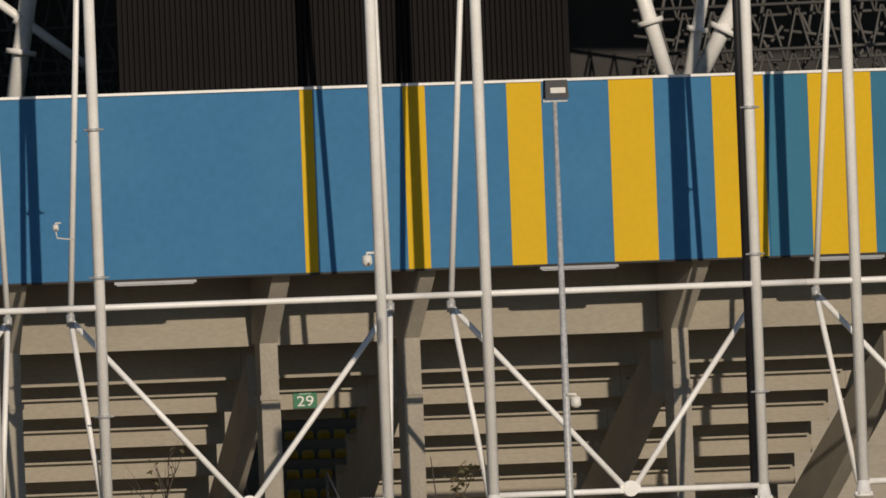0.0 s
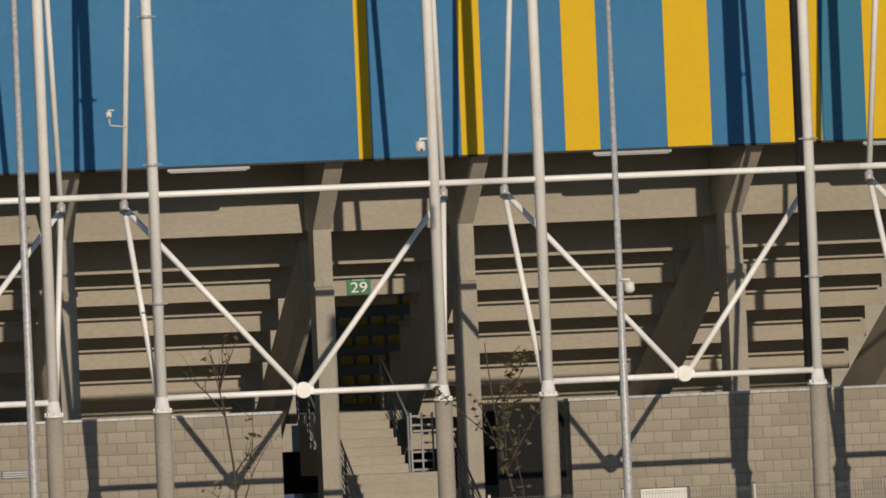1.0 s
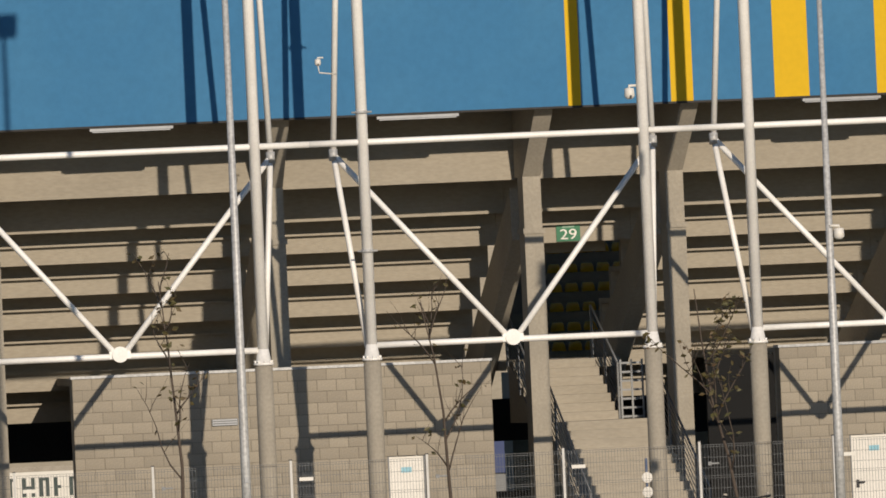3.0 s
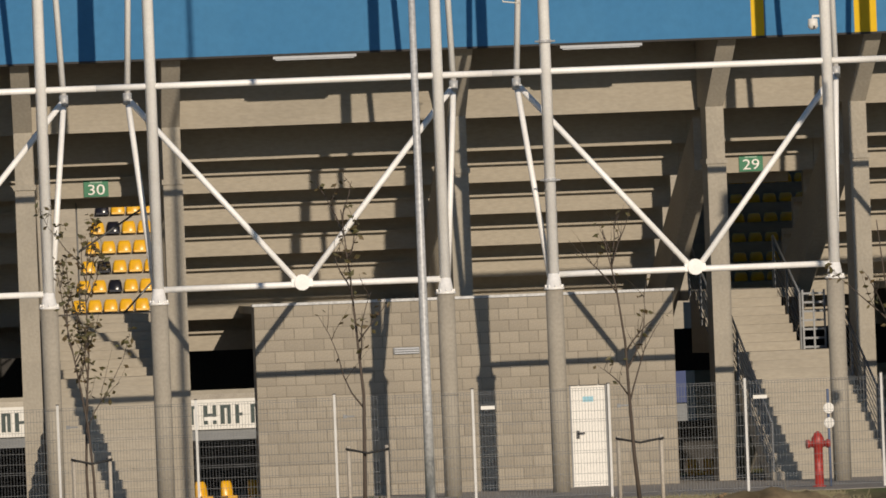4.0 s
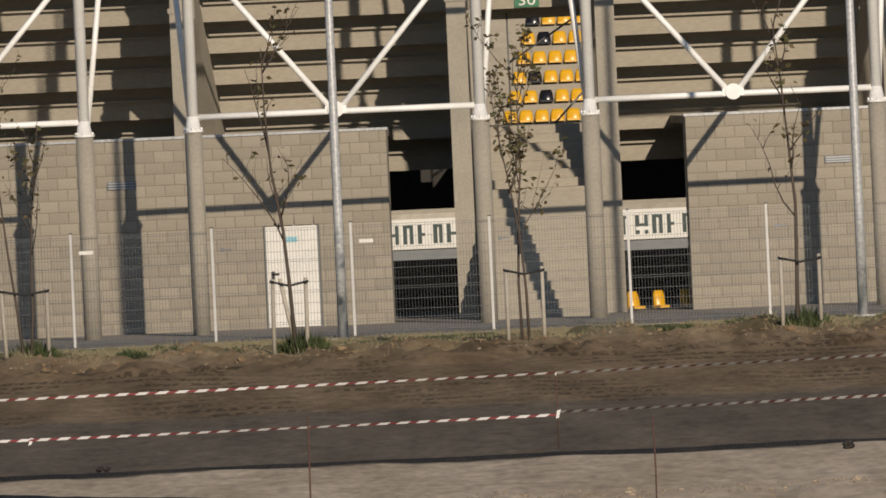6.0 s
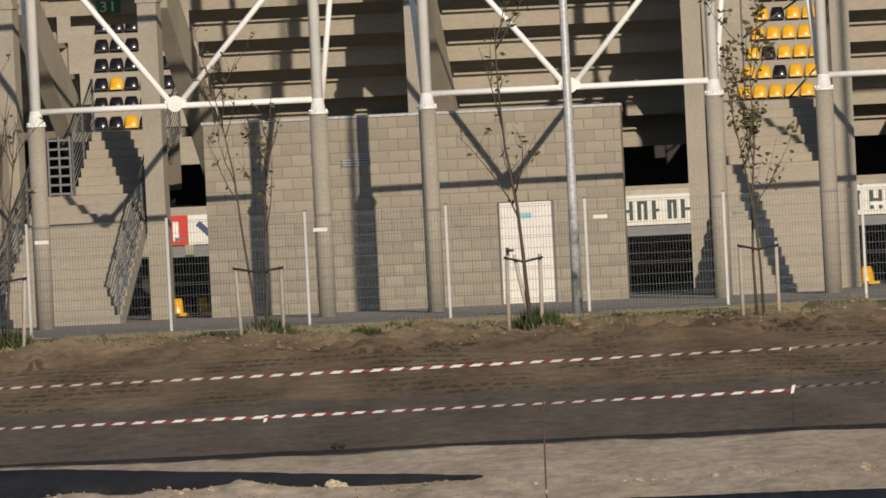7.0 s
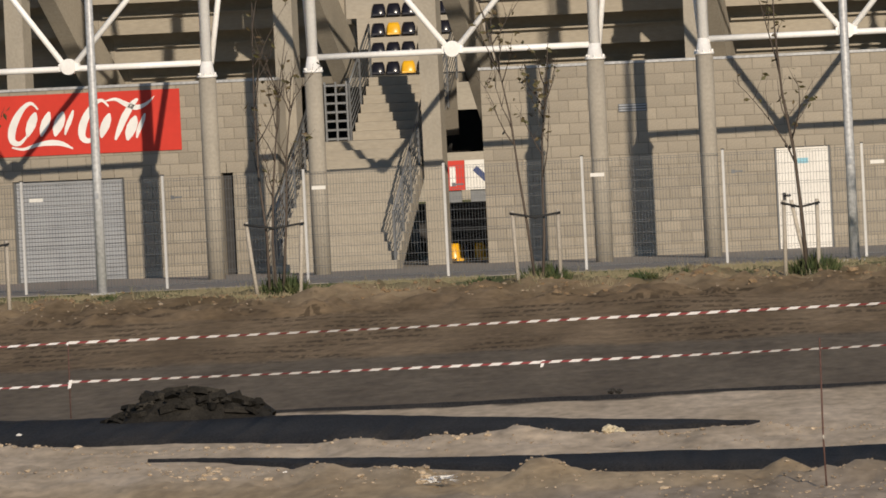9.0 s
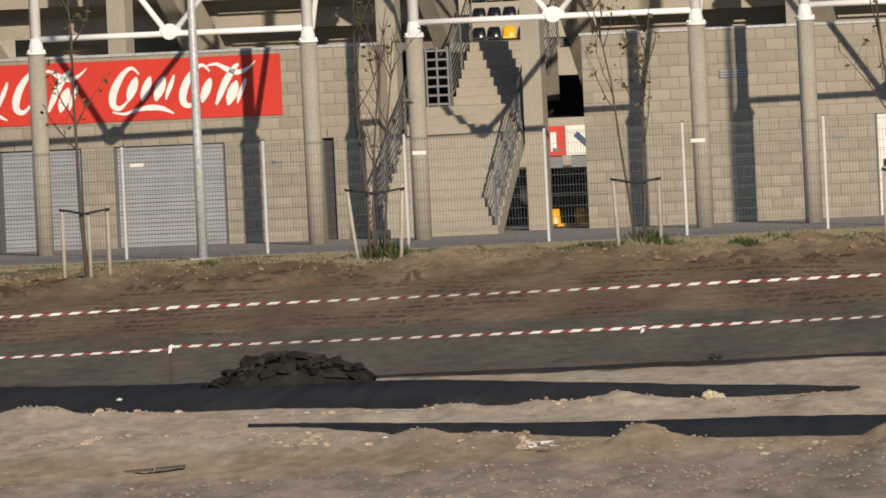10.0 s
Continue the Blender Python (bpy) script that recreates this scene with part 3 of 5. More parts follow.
def seat(material, label):
    t = thing("stadium_seat", Matrix(), label, "stadium seat", "stadium seats")
    bm = bmesh.new()
    sheets = []
    for off in (0.0, 0.03):
        grid = []
        for j in range(6):
            v = j / 5
            half = (0.172 - 0.03 * v) * (1.0 if j < 4 else (0.96, 0.80)[j - 4])
            grid.append([bm.verts.new((half * (i - 3) / 3, 0.13 + off + 1.5 * (half * (i - 3) / 3) ** 2 + 0.10 * v + 0.9 * (0.29 * v - 0.15) ** 2, 0.03 + 0.285 * v)) for i in range(7)])
        for p, q in zip(grid, grid[1:]):
            for i in range(6):
                bm.faces.new((p[i], p[i + 1], q[i + 1], q[i])).smooth = True
        sheets.append(grid)
    rim = [[g[0][i] for i in range(7)] + [g[j][6] for j in range(1, 6)] + [g[5][i] for i in range(5, -1, -1)] + [g[j][0] for j in range(4, 0, -1)] for g in sheets]
    for i in range(len(rim[0])):
        j = (i + 1) % len(rim[0])
        bm.faces.new((rim[0][i], rim[0][j], rim[1][j], rim[1][i]))
    part("backrest", bm, material, t, curved=False)
    bm = bmesh.new()
    hexa(bm, [(-0.15, -0.12, 0.03), (0.15, -0.12, 0.03), (0.16, 0.2, 0.022), (-0.16, 0.2, 0.022), (-0.14, -0.11, 0.075), (0.14, -0.11, 0.075), (0.155, 0.2, 0.065), (-0.155, 0.2, 0.065)])
    part("pan", bm, material, t, curved=False)
    bm = bmesh.new()
    box(bm, -0.02, 0.02, 0.06, 0.2, 0, 0.03)
    part("bracket", bm, M_RAIL, t, curved=False)
    return t


seat_y = seat(M_SEATY, "glossy yellow plastic stadium seat on a concrete step")
seat_b = seat(M_SEATB, "glossy black plastic stadium seat on a concrete step")
first = {"y": True, "b": True}


def put_seat(kind, m):
    src = seat_y if kind == "y" else seat_b
    if first[kind]:
        first[kind] = False
        src.matrix_world = m
    else:
        copy_thing(src, m)


for x0, slant, pitch, y0, z0, kk, rows in ((0.22, 0.128, 0.375, 105.56, 3.042, 1.0, ["yyyyy", "yybyy", "ybyyy", "yyyyy", "ybyyy", "byyyy", "yyyyy"]),
                                           (-15.09, 0.0, 0.362, 105.56, 3.042, 1.0, ["bbyb", "bbbbb", "bybbb", "bbbbb", "bbbbb", "bbbbb", "yybbb"]),
                                           (13.3, 0.02, 0.39, 34.3, 3.2, 0.86, ["yyyyyyy"] * 7)):
    for k, row in enumerate(rows):
        for i, c in enumerate(row):
            gap = 0.12 if i == 4 and x0 < -10 else 0.0
            put_seat(c, pose(x0 + (pitch * i + gap + slant * k) * kk, y0 + 0.85 * k * kk + (0.0 if kk == 1 else 0.05), z0 + 0.46 * k * kk) @ Matrix.Diagonal((kk, kk, 1.0 if kk == 1 else 0.62, 1.0)))
for s_, c, dz in ((3.26, "y", 0), (3.92, "y", 0), (4.6, "y", 0), (-14.44, "y", 0), (-13.8, "y", 0), (-14.1, "b", 0), (16.0, "y", 0), (16.44, "y", 0)):
    p = lf(s_, 16.0).translation
    near = 9.4 if s_ < 10 else 5.0
    k = (p.y - near + 380) / (p.y + 380)
    put_seat(c, pose(p.x * k, p.y - near, 0.013, 0, 0, 20) @ Matrix.Diagonal((0.75, 1.0, 1.15, 1.0)))

# boards by the far touchline: the lettering is plain bars
def board(x0, x1, z0, z1, material, label):
    t = thing("advertising_board", pose((x0 + x1) / 2, 95, 0), label, "advertising board", "boards by the pitch")
    w = (x1 - x0) / 2
    part("panel", flat(-w, w, 0, 0.06, z0, z1), material, t, curved=False)
    part("foot", flat(-w + 0.1, w - 0.1, 0.07, 0.3, 0, z0 + 0.1), M_RAIL, t, curved=False)
    return t


for x0, x1 in ((-3.6, -0.9), (2.2, 5.2)):
    t = board(x0, x1, 0.3, 1.0, M_WHITE, "white advertising board with dark green lettering bars")
    w = (x1 - x0) / 2
    x = -w + 0.12
    i = 0
    while x < w - 0.2:
        bw = (0.26, 0.22, 0.30, 0.24)[i % 4]
        bm = bmesh.new()
        box(bm, x, x + 0.095, -0.006, -0.002, 0.42, 0.86)
        if i % 3 != 1:
            box(bm, x + bw - 0.085, x + bw, -0.006, -0.002, 0.42, 0.86)
        box(bm, x + 0.096, x + bw - 0.086, -0.006, -0.002, 0.79 if i % 2 else 0.60, 0.86 if i % 2 else 0.67)
        part("lettering_bar", bm, mat("board_print", (0.03, 0.05, 0.045), 0.6) if i == 0 and x0 < 0 else bpy.data.materials["board_print"], t, curved=False)
        x += bw + 0.1
        i += 1
    part("top_strip", flat(-w, w, 0.0, 0.06, 1.001, 1.12), M_STAKE, t, "tan strip", curved=False)
t = board(-13.6, -12.86, 0.35, 1.04, M_RED, "red and white advertising board with plain marks")
part("mark", flat(0.02, 0.16, -0.006, -0.002, 0.45, 0.9), M_LETTER, t, curved=False)
t = board(-12.85, -12.1, 0.35, 1.04, M_WHITE, "white advertising board with a dark diamond mark")
bm = bmesh.new()
hexa(bm, [(-0.2, -0.006, 0.8), (-0.1, -0.006, 0.9), (-0.1, -0.002, 0.9), (-0.2, -0.002, 0.8), (0.1, -0.006, 0.5), (0.2, -0.006, 0.6), (0.2, -0.002, 0.6), (0.1, -0.002, 0.5)])
part("mark", bm, M_NAVY, t, curved=False)
board(13.6, 15.4, 0.5, 1.3, M_NAVY, "navy blue advertising board beyond the stand")

# black sheet stands in for the shade of an open gateway
solid("gateway_shade", [(16.98, 18.44, 5.2, 5.26, 0.02, 3.56)], mat("gateway_shade_black", (0.006, 0.006, 0.006), 0.95, 0, 0.1), lf(17.7, 5.2), "black sheet standing in for a shaded open gateway beside the stairs", "gate")
# plain dark panel filling the narrow doorway
solid("door_recess", [(-16.418, -16.172, 5.0, 5.04, 0.02, 2.085)], M_DARK, lf(-16.3, 5.0), "narrow dark panel in a doorway of a block wall", "door")

# ---- stairs with landings and railings ----
def railing(name, pts, side_s, parent, height=1.0):
    """A railing on a slope: top and bottom rail, posts and flat bars, from (d, z) to (d, z)."""
    (d0, z0), (d1, z1) = pts
    r = part(name, (lambda b: (tube(b, [(side_s, d0, z0 + height), (side_s, d1, z1 + height)], 0.025, 8), b)[1])(bmesh.new()), M_RAIL, parent, "grey steel railing")
    inv = parent.matrix_world.inverted()
    for k in range(7):
        bm = bmesh.new()
        tube(bm, [(side_s, d0, z0 + 0.08 + 0.13 * k), (side_s, d1, z1 + 0.08 + 0.13 * k)], 0.011, 6)
        ob = part("rod", bm, M_RAIL, None)
        ob.parent, ob.matrix_basis = r, inv
    n = max(2, int(round(abs(d1 - d0) / 0.85)))
    for i in range(n + 1):
        d, z = d0 + (d1 - d0) * i / n, z0 + (z1 - z0) * i / n
        bm = bmesh.new()
        box(bm, side_s - 0.02, side_s + 0.02, d - 0.025, d + 0.025, z - 0.1, z + height)
        ob = part("post", bm, M_RAIL, None)
        ob.parent, ob.matrix_basis = r, inv


def staircase(c, wide, flank):
    half = {k: 1.25 if wide or k == flank else 0.62 for k in (-1, 1)}
    t = thing("concrete_staircase", lf(c, 4), "concrete staircase with a landing and grey steel railings", "staircase", "gate staircases")
    for k in range(14):
        bm = bmesh.new()
        x0, x1, y0, y1, zt = c - 1.25, c + 1.25, 3.2 + 0.243 * k, 3.2 + 0.243 * (k + 1), 2.42 / 14 * (k + 1)
        za, zb = max(0.0, zt - 0.5), max(0.0, zt - 0.33)
        hexa(bm, [(x0, y0, za), (x1, y0, za), (x1, y1 + 0.02, zb), (x0, y1 + 0.02, zb), (x0, y0, zt), (x1, y0, zt), (x1, y1 + 0.02, zt), (x0, y1 + 0.02, zt)])
        part("step", bm, M_PREC, t)
    bm = bmesh.new()
    box(bm, c - 1.3, c + 1.3, 6.601, 7.4, 2.22, 2.42)
    part("landing", bm, M_PREC, t)
    for k in range(7):
        bm = bmesh.new()
        box(bm, c - half[-1], c + half[1], 7.4 + 0.243 * k + 0.001, 9.3, 2.42 + 0.168 * k, 2.42 + 0.168 * (k + 1) - 0.002)
        part("upper_step", bm, M_PREC, t)
    bm = bmesh.new()
    box(bm, c - 1.3, c + 1.3, 9.301, 14.0, 3.42, 3.598)
    part("gallery_floor", bm, M_PREC, t)
    for k in (-1, 1):
        if wide:
            continue
        railing("railing", ((3.25, 0.1), (6.6, 2.42)), c + k * 1.22, t)
        railing("railing", ((7.45, 2.5), (9.2, 3.6)), c + k * (half[k] + 0.04), t)
        if k == flank:
            continue
        bm = bmesh.new()
        a, b = sorted((c + k * 0.68, c + k * 1.2))
        for j in range(7):
            box(bm, a, b, 7.38, 7.41, 2.44 + 0.17 * j, 2.48 + 0.17 * j)
        for x in (a, (a + b) / 2 - 0.02, b - 0.04):
            box(bm, x, x + 0.04, 7.36, 7.379, 2.42, 3.55)
        part("guard_grid", bm, M_GUARD, t, "grey steel guard grid")


for c in PAIRS[:3]:
    staircase(c, abs(c - 0.69) < 0.1, 0 if abs(c) < 1 else (-1 if c > 0 else 1))

t = thing("gate_handrail", lf(0.9, 9.4, 3.6), "thin grey steel handrail in a gate opening", "handrail")
for pts in (((0.24, 9.4, 4.8), (1.88, 9.4, 5.7)), ((1.2, 9.4, 3.62), (1.9, 9.4, 4.24))):
    bm = bmesh.new()
    tube(bm, pts, 0.02, 8)
    part("rail", bm, M_RAIL, t)
for x, z in ((0.22, 5.75), (1.2, 3.66), (1.88, 5.75)):
    bm = bmesh.new()
    tube(bm, [(x, 9.4, 3.6), (x, 9.4, z)], 0.018, 8)
    part("post", bm, M_RAIL, t)

# gate signs
def gate_sign(s, d, z, words):
    t = thing("gate_sign", lf(s, d, z), "green gate number sign with white numerals", "sign", "gate signs")
    part("plate", flat(-0.235, 0.235, -0.03, 0, -0.155, 0.165), M_GREEN, t, curved=False)
    cu = bpy.data.curves.new("numerals", "FONT")
    cu.body, cu.size, cu.align_x, cu.extrude = words, 0.28, "CENTER", 0.003
    tmp = new("numerals_text", cu)
    me = bpy.data.meshes.new_from_object(tmp.evaluated_get(bpy.context.evaluated_depsgraph_get()))
    bpy.data.objects.remove(tmp)
    me.transform(Matrix.Translation((0, -0.034, -0.115)) @ pose(0, 0, 0, 90) @ Matrix.Diagonal((1.25, 1, 1, 1)))
    me.materials.clear()
    me.materials.append(M_LETTER)
    ob = new("numerals", me)
    ob.parent = t
    part("caption_bar", flat(-0.12, 0.12, -0.034, -0.031, 0.105, 0.14), mat("sign_caption", (0.25, 0.4, 0.3), 0.6), t, curved=False)


for c, w in ((0.69, "30"), (15.2, "29"), (-13.75, "31")):
    gate_sign(c + (-0.02 if w == "30" else 0.0), ROW_D - 0.002, ROW_Z + 0.17, w)

# ---- doors, shutters, banner, vents ----
def steel_door(s0, s1, z1):
    c, w = (s0 + s1) / 2, (s1 - s0) / 2 * SC
    t = thing("steel_door", lf(c, DW + 0.06), "closed white steel door in a block wall", "door", "steel doors")
    part("leaf", flat(-w + 0.03, w - 0.03, 0.0, 0.05, 0.02, z1 - 0.035), M_WHITE, t, curved=False)
    bm = bmesh.new()
    for a, b, z0, z2 in ((-w, -w + 0.028, 0, z1), (w - 0.028, w, 0, z1), (-w + 0.029, w - 0.029, z1 - 0.03, z1)):
        box(bm, a, b, -0.03, 0.06, z0, z2)
    # frame coloured dark to give the shadow gap round the leaf
    part("frame", bm, M_RAIL, t, curved=False)
    bm = bmesh.new()
    tube(bm, [(-w + 0.14, -0.05, 1.03), (-w + 0.27, -0.05, 1.03)], 0.014, 8)
    box(bm, -w + 0.11, -w + 0.17, -0.02, -0.001, 0.93, 1.08)
    part("handle", bm, M_BLACK, t, "black lever handle", curved=False)
    part("notice", flat(-0.1, 0.1, -0.006, -0.001, 1.62, 1.72), mat("door_notice", (0.25, 0.5, 0.6), 0.5) if "door_notice" not in bpy.data.materials else bpy.data.materials["door_notice"], t, "small blue notice", curved=False)


steel_door(-4.93, -3.81, 2.065)
steel_door(10.125, 10.895, 2.035)
steel_door(19.895, 20.975, 2.025)


def shutter(s0, s1):
    c, w = (s0 + s1) / 2, (s1 - s0) / 2 * SC
    t = thing("roller_shutter", lf(c, DW + 0.1), "closed grey roller shutter in a block wall", "roller shutter", "roller shutters")
    for k in range(26):
        z = 0.02 + 0.0765 * k
        bm = bmesh.new()
        hexa(bm, [(-w + 0.04, -0.004, z), (w - 0.04, -0.004, z), (w - 0.04, 0.03, z), (-w + 0.04, 0.03, z),
                  (-w + 0.04, -0.016, z + 0.066), (w - 0.04, -0.016, z + 0.066), (w - 0.04, 0.03, z + 0.075), (-w + 0.04, 0.03, z + 0.075)])
        part("slat", bm, M_SHUTTER, t, curved=False)
    for k in (-1, 1):
        part("guide_rail", flat(*sorted((k * w, k * (w - 0.038))), -0.04, 0.05, 0, 2.06), M_RAIL, t, curved=False)


shutter(-20.915, -18.515)
shutter(-23.465, -21.635)

bann = thing("wall_banner", lf(-22, DW - 0.03, 2.4), "red advertising banner with white flowing script-like marks", "banner")
bm = bmesh.new()
box(bm, -29.0, -17.22, DW - 0.03, DW - 0.012, 2.42, 3.58, 1.2)
part("sheet", bm, M_RED, bann)


def ribbon(bm, pts, widths):
    v = []
    for i, p in enumerate(pts):
        a, b = Vector(pts[max(i - 1, 0)]), Vector(pts[min(i + 1, len(pts) - 1)])
        n = Vector((-(b - a).y, (b - a).x)).normalized() * widths[i] / 2
        v.append([bm.verts.new((p[0] + k * n.x, dd, p[1] + k * n.y)) for k in (1, -1) for dd in (DW - 0.034, DW - 0.031)])
    for a, b in zip(v, v[1:]):
        for i, j in ((0, 1), (1, 3), (3, 2), (2, 0)):
            bm.faces.new((a[i], a[j], b[j], b[i]))
    bm.faces.new((v[0][0], v[0][2], v[0][3], v[0][1]))
    bm.faces.new((v[-1][0], v[-1][1], v[-1][3], v[-1][2]))


def white_mark(ox, pts, widths, label="white flowing mark"):
    """A smooth ribbon through (u, v) points, from the left end and the middle height of one print."""
    fine, ws = [], []
    n = len(pts) - 1
    for i in range(n):
        p0, p1, p2, p3 = [Vector(pts[max(0, min(n, i + j))]) for j in (-1, 0, 1, 2)]
        for k in range(6):
            f = k / 6
            fine.append(0.5 * (2 * p1 + (p2 - p0) * f + (2 * p0 - 5 * p1 + 4 * p2 - p3) * f * f + (3 * p1 - p0 - 3 * p2 + p3) * f ** 3))
            ws.append(widths[i] + (widths[i + 1] - widths[i]) * f)
    fine.append(Vector(pts[-1]))
    ws.append(widths[-1])
    bm = bmesh.new()
    ribbon(bm, [(ox + p.x, 3.0 + p.y) for p in fine], ws)
    part("white_mark", bm, M_LETTER, bann, label)


for ox in (-20.93, -24.59, -28.25):
    for dx in (0.0, 1.53):                       # two large crescents
        white_mark(ox, [(0.66 + dx, 0.30), (0.52 + dx, 0.42), (0.36 + dx, 0.36), (0.18 + dx, 0.15), (0.07 + dx, -0.08), (0.07 + dx, -0.27), (0.22 + dx, -0.33), (0.42 + dx, -0.17)],
                   [0.03, 0.06, 0.09, 0.15, 0.17, 0.14, 0.08, 0.03], "white crescent mark")
    for u, v, w in ((0.50, 0.03, 0.20), (0.80, 0.03, 0.18), (1.10, 0.02, 0.22), (1.32, 0.04, 0.10), (2.10, -0.05, 0.19), (2.66, -0.12, 0.22), (2.86, -0.08, 0.10)):
        white_mark(ox, [(u - 0.10, v - 0.24), (u - 0.06, v - 0.12), (u, v), (u + 0.06, v + 0.12), (u + 0.10, v + 0.22)], [0.03, w * 0.8, w, w * 0.8, 0.03], "white leaf-shaped mark")
    white_mark(ox, [(2.30, -0.34), (2.40, -0.14), (2.53, 0.10), (2.70, 0.32), (2.82, 0.42)], [0.04, 0.12, 0.15, 0.12, 0.04], "white leaf-shaped mark")
    white_mark(ox, [(0.05, -0.40), (0.30, -0.44), (0.60, -0.37), (0.90, -0.34), (1.15, -0.37), (1.38, -0.47)], [0.03, 0.05, 0.07, 0.11, 0.09, 0.02], "white swash mark")
    white_mark(ox, [(2.12, 0.40), (2.34, 0.43), (2.56, 0.33), (2.78, 0.26), (3.0, 0.32), (3.18, 0.46)], [0.02, 0.06, 0.10, 0.10, 0.06, 0.01], "white swash mark")


def grille(s, z, w, h):
    t = thing("vent_grille", lf(s, DW - 0.012, z), "small grey louvred vent grille on a block wall", "vent", "wall vents")
    part("frame", flat(-w / 2, w / 2, -0.012, 0.01, -h / 2, h / 2), M_RAIL, t, curved=False)
    for k in range(3):
        zz = -h / 2 + h * (k + 0.5) / 3
        part("louvre", flat(-w / 2 + 0.02, w / 2 - 0.02, -0.03, -0.013, zz - 0.012, zz + 0.012), M_SHUTTER, t, curved=False)


grille(6.81, 2.72, 0.5, 0.13)
grille(-7.78, 2.82, 0.55, 0.15)

# linear lights under the fascia edge
def linear_light(s):
    t = thing("linear_light", lf(s, DFA + 0.06, 8.33), "white linear lamp fixed under the fascia edge", "lamp", "fascia lamps")
    bm = bmesh.new()
    box(bm, s - 0.84, s + 0.84, DFA + 0.01, DFA + 0.11, 8.30, 8.358, 0.6)
    part("housing", bm, M_SHUTTER, t)
    bm = bmesh.new()
    box(bm, s - 0.79, s + 0.79, DFA + 0.03, DFA + 0.09, 8.275, 8.299, 0.6)
    part("diffuser", bm, M_SHUTTER, t)


for s in (-9.32, -2.08, 5.11, 10.93, 19.81, 25.7):
    linear_light(s)

# ---- cameras and sensors on the masts ----
def cctv(m, label, small=False):
    t = thing("security_camera", m, label, "security camera", "security cameras")
    k = 0.6 if small else 1.0
    bm = bmesh.new()
    tube(bm, [(0, 0, 0.16 * k), (0, 0, 0.15 * k), (0, 0, 0), (0, 0, -0.05 * k)], [0.03 * k, 0.09 * k, 0.1 * k, 0.05 * k], 12)
    part("dome", bm, M_WHITE, t, curved=False)
    bm = bmesh.new()
    tube(bm, [(0, 0, 0.15 * k), (0.0, 0.02, 0.2 * k), (0.18 * k, 0.03, 0.2 * k)], 0.025 * k, 8)
    if small:
        tube(bm, [(0, 0, -0.02), (0.02, 0, -0.16), (0.36, 0.06, -0.2)], 0.014, 6)
    part("arm", bm, M_WHITE, t, curved=False)
    part("lens", flat(-0.02 * k, 0.02 * k, -0.105 * k, -0.09 * k, -0.03 * k, 0.02 * k), M_BLACK, t, curved=False)


cctv(lf(14.17, -0.02, 8.5), "white security camera on an arm beside a mast")
cctv(lf(8.32, 0.3, 9.35), "small white sensor on a bracket beside a mast", True)
cctv(lf(14.74, -12.35, 5.72, 180), "white dome camera on a lamp post")

# ---- lamp posts ----
def lamp_post(s, h, d=-11.0):
    t = thing("lamp_post", lf(s, d), "tall galvanised steel lamp post on a base plate", "lamp post", "lamp posts")
    bm = bmesh.new()
    tube(bm, [(0, 0, 0.02), (0, 0, 2.0), (0, 0, h)], [0.095, 0.085, 0.04], 14)
    part("pole", bm, M_GALV, t, curved=False)
    part("base_plate", flat(-0.2, 0.2, -0.2, 0.2, 0, 0.03), M_GALV, t, curved=False)
    part("hatch", flat(-0.035, 0.035, -0.1, -0.08, 1.75, 1.85), M_SHUTTER, t, "small pale label plate", curved=False)
    part("cross_arm", flat(-0.23, 0.23, -0.04, 0.04, h - 0.03, h + 0.02), M_GALV, t, curved=False)
    bm = bmesh.new()
    hexa(bm, [(-0.2, -0.12, h + 0.03), (0.24, -0.12, h + 0.03), (0.24, 0.1, h + 0.03), (-0.2, 0.1, h + 0.03), (-0.17, -0.02, h + 0.37), (0.24, -0.02, h + 0.37), (0.24, 0.14, h + 0.37), (-0.17, 0.14, h + 0.37)])
    flood = part("floodlight", bm, M_BLACK, t, "black floodlight", curved=False)
    g = part("glass", flat(-0.1, 0.18, -0.10, -0.085, h + 0.13, h + 0.23), M_WHITE, flood, "pale floodlight glass", curved=False)


for s, h, d in ((14.60, 11.25, -12.3), (5.49, 15.5, -11), (-2.6, 15.5, -11), (-14.48, 15.5, -11), (-23.5, 15.5, -11)):
    lamp_post(s, h, d)

# ---- wire fence ----
FENCE = [-25.9, -23.5, -21.2, -18.9, -16.49, -14.09, -11.72, -9.39, -7.11, -4.80, -2.53, -0.27, 1.98, 4.24, 6.50, 8.74, 11.0, 13.28, 15.55, 17.8, 20.1, 22.4, 24.7]
DF = -8.0
fence = thing("wire_fence", lf(0, DF), "grey welded wire mesh fence between pale steel posts", "fence")
for s in FENCE:
    bm = bmesh.new()
    box(bm, s - 0.02, s + 0.02, DF - 0.02, DF + 0.02, 0, 2.08)
    post = part("post", bm, M_POST, fence, "pale square steel post")
    bm = bmesh.new()
    box(bm, s - 0.027, s + 0.027, DF - 0.024, DF + 0.024, 2.081, 2.10)
    part("cap", bm, M_BLACK, fence)
